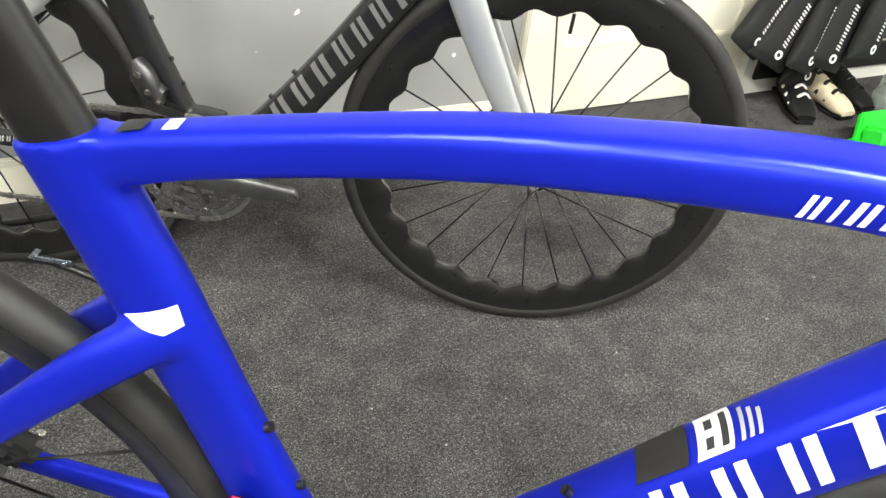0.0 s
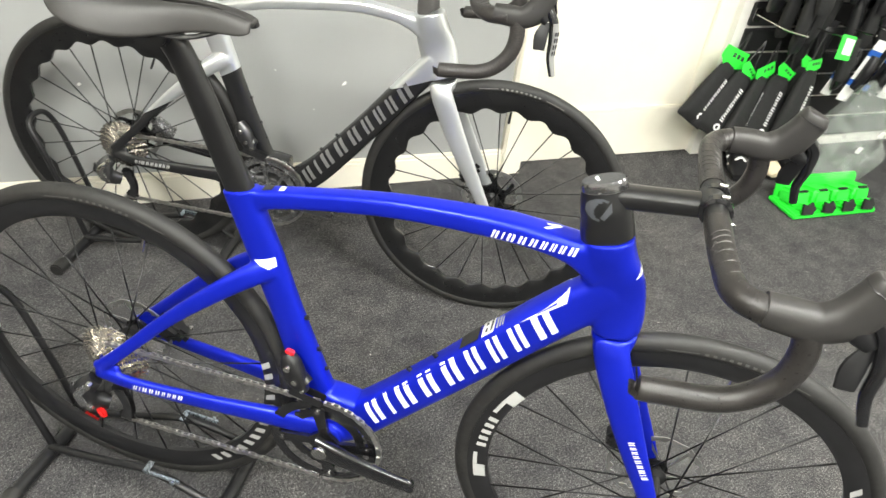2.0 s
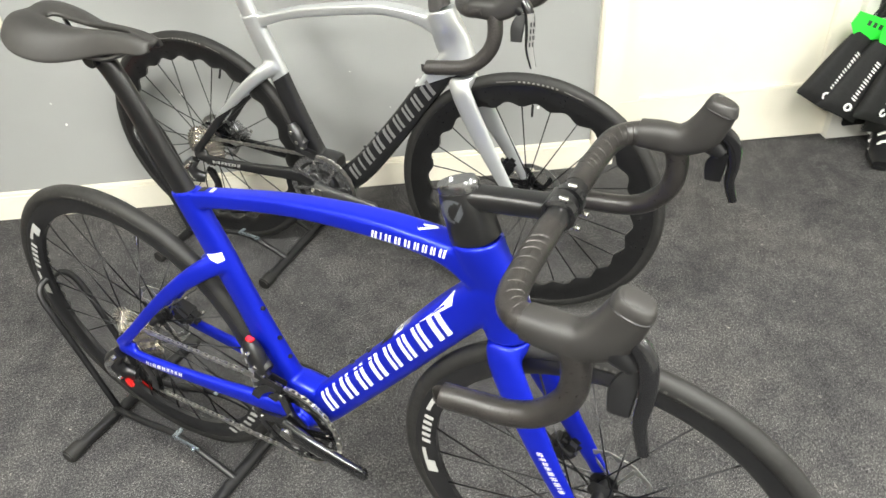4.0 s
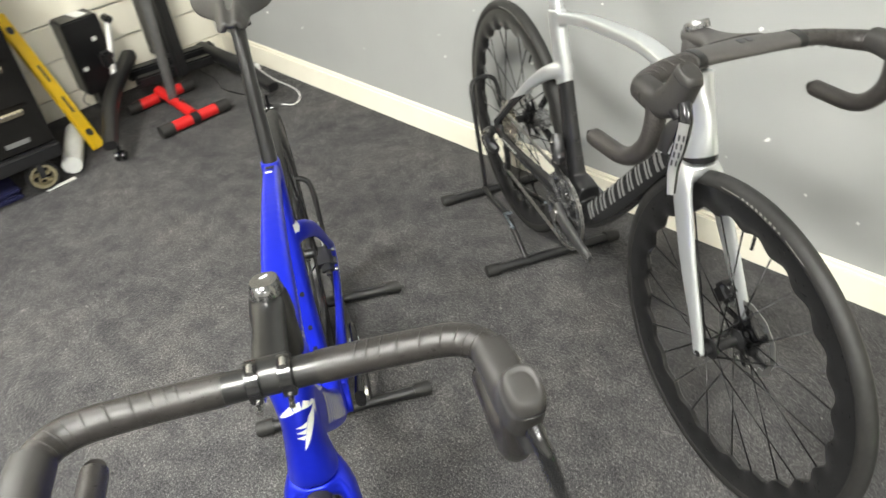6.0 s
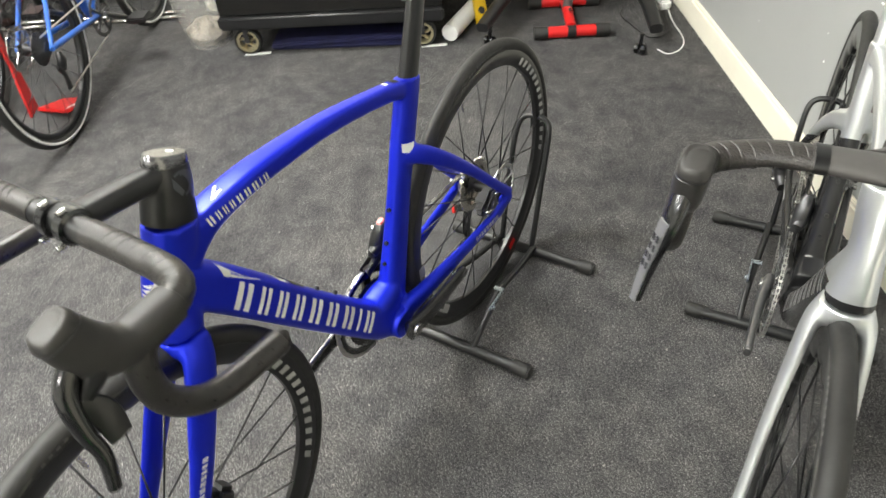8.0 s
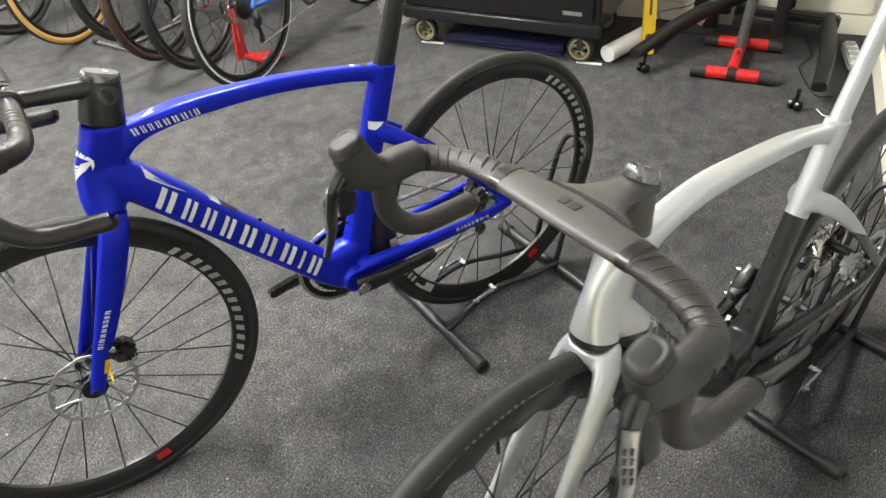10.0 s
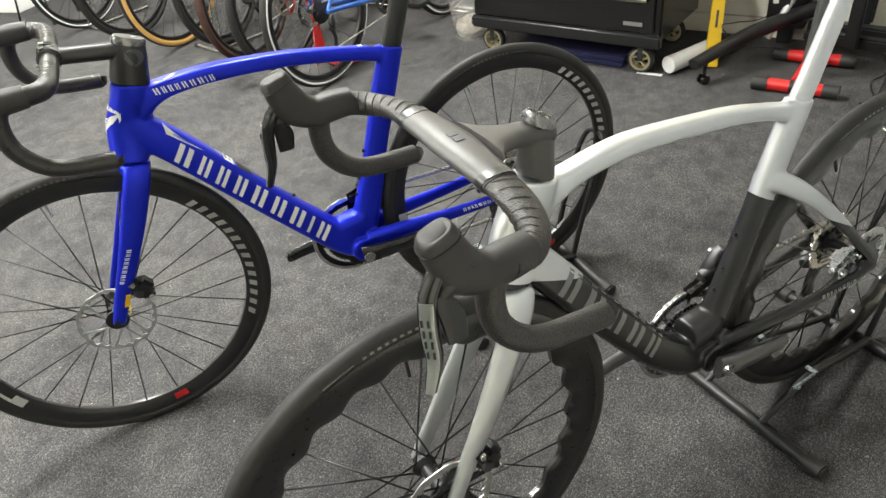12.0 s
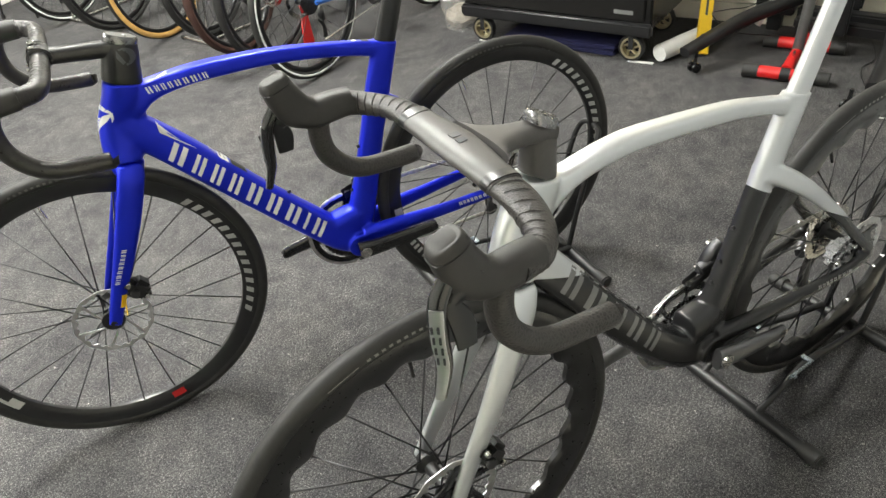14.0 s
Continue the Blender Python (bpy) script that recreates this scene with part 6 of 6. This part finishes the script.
tag_card = thing("price_card", "bright green card with a white label on a hook", "card", at_room(4.06, -0.27, 0.585, 12) @ pose(0, 0, 0, -10, 12, 0))
bm = bmesh.new()
box(bm, (0.10, 0.002, 0.085), None, 0.0005)
part("card", bm, GREEN, tag_card, smooth=False)
bm = bmesh.new()
box(bm, (0.062, 0.0036, 0.055), pose(0.012, 0, 0.004))
part("label", bm, PAPER, tag_card, smooth=False)

# dark goods in the upper rows, carded parts below
for k in range(64):
    row = k // 15
    p = (3.93 if row < 4 else 4.13) + (0.062 if row < 4 else 0.05) * (k % 15) + random.uniform(-0.015, 0.015)
    z = (0.70, 0.88, 1.05, 0.80, 0.57)[row] + random.uniform(-0.03, 0.03)
    tall, wide = random.uniform(0.13, 0.21), random.uniform(0.045, 0.065)
    item = thing("packet", "small black packed bicycle part on a display hook", "packet", at_room(p, random.uniform(-0.16, -0.02), z, random.uniform(-25, 25)) @ pose(0, 0, 0, random.uniform(-8, 8), random.uniform(-5, 5), 0), "hanging packets")
    bm = bmesh.new()
    loft(bm, [(0, 0, 0.0, 0.008, wide * 0.4), (0, 0, -tall * 0.2, 0.016, wide * 0.5), (0, 0, -tall * 0.8, 0.018, wide * 0.5), (0, 0, -tall, 0.008, wide * 0.42)], 14, 4, 3.0, (1, 0, 0))
    part("packet", bm, (FABRIC, BLACK, FABRIC, GLOSS_BLACK)[k % 4], item)
    bm = bmesh.new()
    box(bm, (wide * 0.9, 0.002, 0.032), pose(0, 0, 0.010))
    part("card", bm, (BLACK, DARK_STEEL, BLACK, FABRIC, PAPER, BLACK, BLACK, FABRIC, RED, BLACK)[k % 10], item, smooth=False)
for k in range(8):
    p = 4.34 + 0.075 * k
    pack = thing("blister_pack", "white and blue carded bicycle part on a hook", "packet", at_room(p, -0.10 - 0.03 * (k % 3), 0.56 - 0.02 * (k % 3), 10 - 8 * (k % 3)) @ pose(0, 0, 0, 4, 14, 0), "hanging cards")
    bm = bmesh.new()
    box(bm, (0.070, 0.003, 0.26), pose(0, 0, -0.12), 0.001)
    part("card", bm, BLACK if k % 3 == 2 else PAPER, pack, smooth=False)
    for z in (-0.045, -0.17):
        bm = bmesh.new()
        box(bm, (0.071, 0.0042, 0.026), pose(0, 0, z))
        part("stripe", bm, BIKE_BLUE, pack, smooth=False)
    bm = bmesh.new()
    loft(bm, [(0, -0.012, -0.05, 0.014, 0.016), (0, -0.018, -0.11, 0.020, 0.020), (0, -0.012, -0.19, 0.014, 0.014)], 12, 4, 2.6, (1, 0, 0))
    part("part", bm, BLACK, pack)

# green moulded holder, clear bag and shoes on the floor
tray = thing("moulded_holder", "bright green moulded plastic holder with four bays", "holder", at_room(4.14, -0.41, 0, -2))
bm = bmesh.new()
box(bm, (0.40, 0.15, 0.020), pose(0, 0, 0.012), 0.006)
box(bm, (0.38, 0.022, 0.095), pose(0, 0.066, 0.055, -12, 0, 0), 0.006)
part("base", bm, GREEN, tray)
for k in range(4):
    x = -0.144 + 0.096 * k
    bm = bmesh.new()
    box(bm, (0.080, 0.085, 0.062), pose(x, 0.012, 0.052, -16, 0, 0), 0.012, 3)
    box(bm, (0.050, 0.055, 0.030), pose(x + 0.006, -0.040, 0.034, -30, 0, 0), 0.008, 3)
    bay = part("bay", bm, GREEN, tray)
    bm = bmesh.new()
    poly_plate(bm, [(-0.030, -0.020), (0.020, -0.022), (0.032, 0.0), (0.014, 0.026), (-0.004, 0.014), (-0.026, 0.022)], -0.004, 0.004, pose(x + 0.004, -0.070, 0.044, 70, 6 * (k % 2), 0))
    part("clip", bm, BLACK, bay, "black plastic clip", smooth=False)
    bm = bmesh.new()
    poly_plate(bm, [(-0.018, -0.010), (0.018, -0.012), (0.022, 0.008), (-0.014, 0.012)], -0.003, 0.003, pose(x, -0.010, 0.087, -14, 0, 0))
    part("slot", bm, BLACK, bay, smooth=False)

sack = thing("clear_bag", "crumpled clear plastic bag standing on the carpet", "plastic bag", at_room(4.30, -0.27))
bm = bmesh.new()
bmesh.ops.create_icosphere(bm, subdivisions=4, radius=0.17, matrix=pose(0, 0, 0.20) @ Matrix.Diagonal((0.95, 0.6, 1.4, 1)))
for w in bm.verts:
    narrow = 1.12 - 0.9 * max(0.0, w.co.z - 0.12)
    w.co.x *= narrow
    w.co.y *= narrow
    w.co += w.co.normalized() * (0.05 * noise.noise(w.co * 9) + 0.022 * noise.noise(w.co * 28))
    w.co.z = max(w.co.z, 0.002)
part("bag", bm, BAG_PLASTIC, sack, smooth=False)
for x, z in ((-0.06, 0.27), (0.02, 0.33)):
    bm = bmesh.new()
    box(bm, (0.035, 0.001, 0.028), pose(x, -0.105, z - 0.05, 10, 20, 8))
    part("sticker", bm, PAPER, sack, "small white sticker", smooth=False)

CREAM = plain("cream_leather", (0.66, 0.56, 0.40), 0.5)
for k, (p, v, turn) in enumerate(((3.97, -0.075, 118), (4.09, -0.07, 95), (4.21, -0.06, 100))):
    shoe = thing("cycling_shoe", ("black cycling shoe with white straps on the carpet", "cream leather shoe on the carpet", "black cycling shoe on the carpet")[k], "shoe", at_room(p, v, 0.0, -turn), "shoes on the floor")
    bm = bmesh.new()
    loft(bm, [(-0.115, 0, 0.050, 0.030, 0.024), (-0.09, 0, 0.058, 0.046, 0.033), (-0.04, 0, 0.056, 0.044, 0.034), (0.03, 0, 0.044, 0.034, 0.038), (0.10, 0, 0.034, 0.024, 0.042), (0.145, 0, 0.026, 0.012, 0.028)], 18, 5, 2.4)
    part("upper", bm, (BLACK, CREAM, BLACK)[k], shoe)
    bm = bmesh.new()
    loft(bm, [(-0.118, 0, 0.008, 0.007, 0.026), (-0.03, 0, 0.008, 0.007, 0.032), (0.06, 0, 0.008, 0.007, 0.042), (0.145, 0, 0.012, 0.006, 0.028)], 14, 5, 3.0)
    part("sole", bm, BLACK, shoe)
    bm = bmesh.new()
    for x in (-0.02, 0.025, 0.07):
        loft(bm, [(x, -0.040, 0.050 - 0.2 * x, 0.006, 0.006), (x, 0, 0.094 - 0.24 * x, 0.003, 0.008), (x, 0.040, 0.050 - 0.2 * x, 0.006, 0.006)], 8, 4, 2.5, (1, 0, 0))
    part("strap", bm, PAPER if k == 0 else BLACK, shoe)
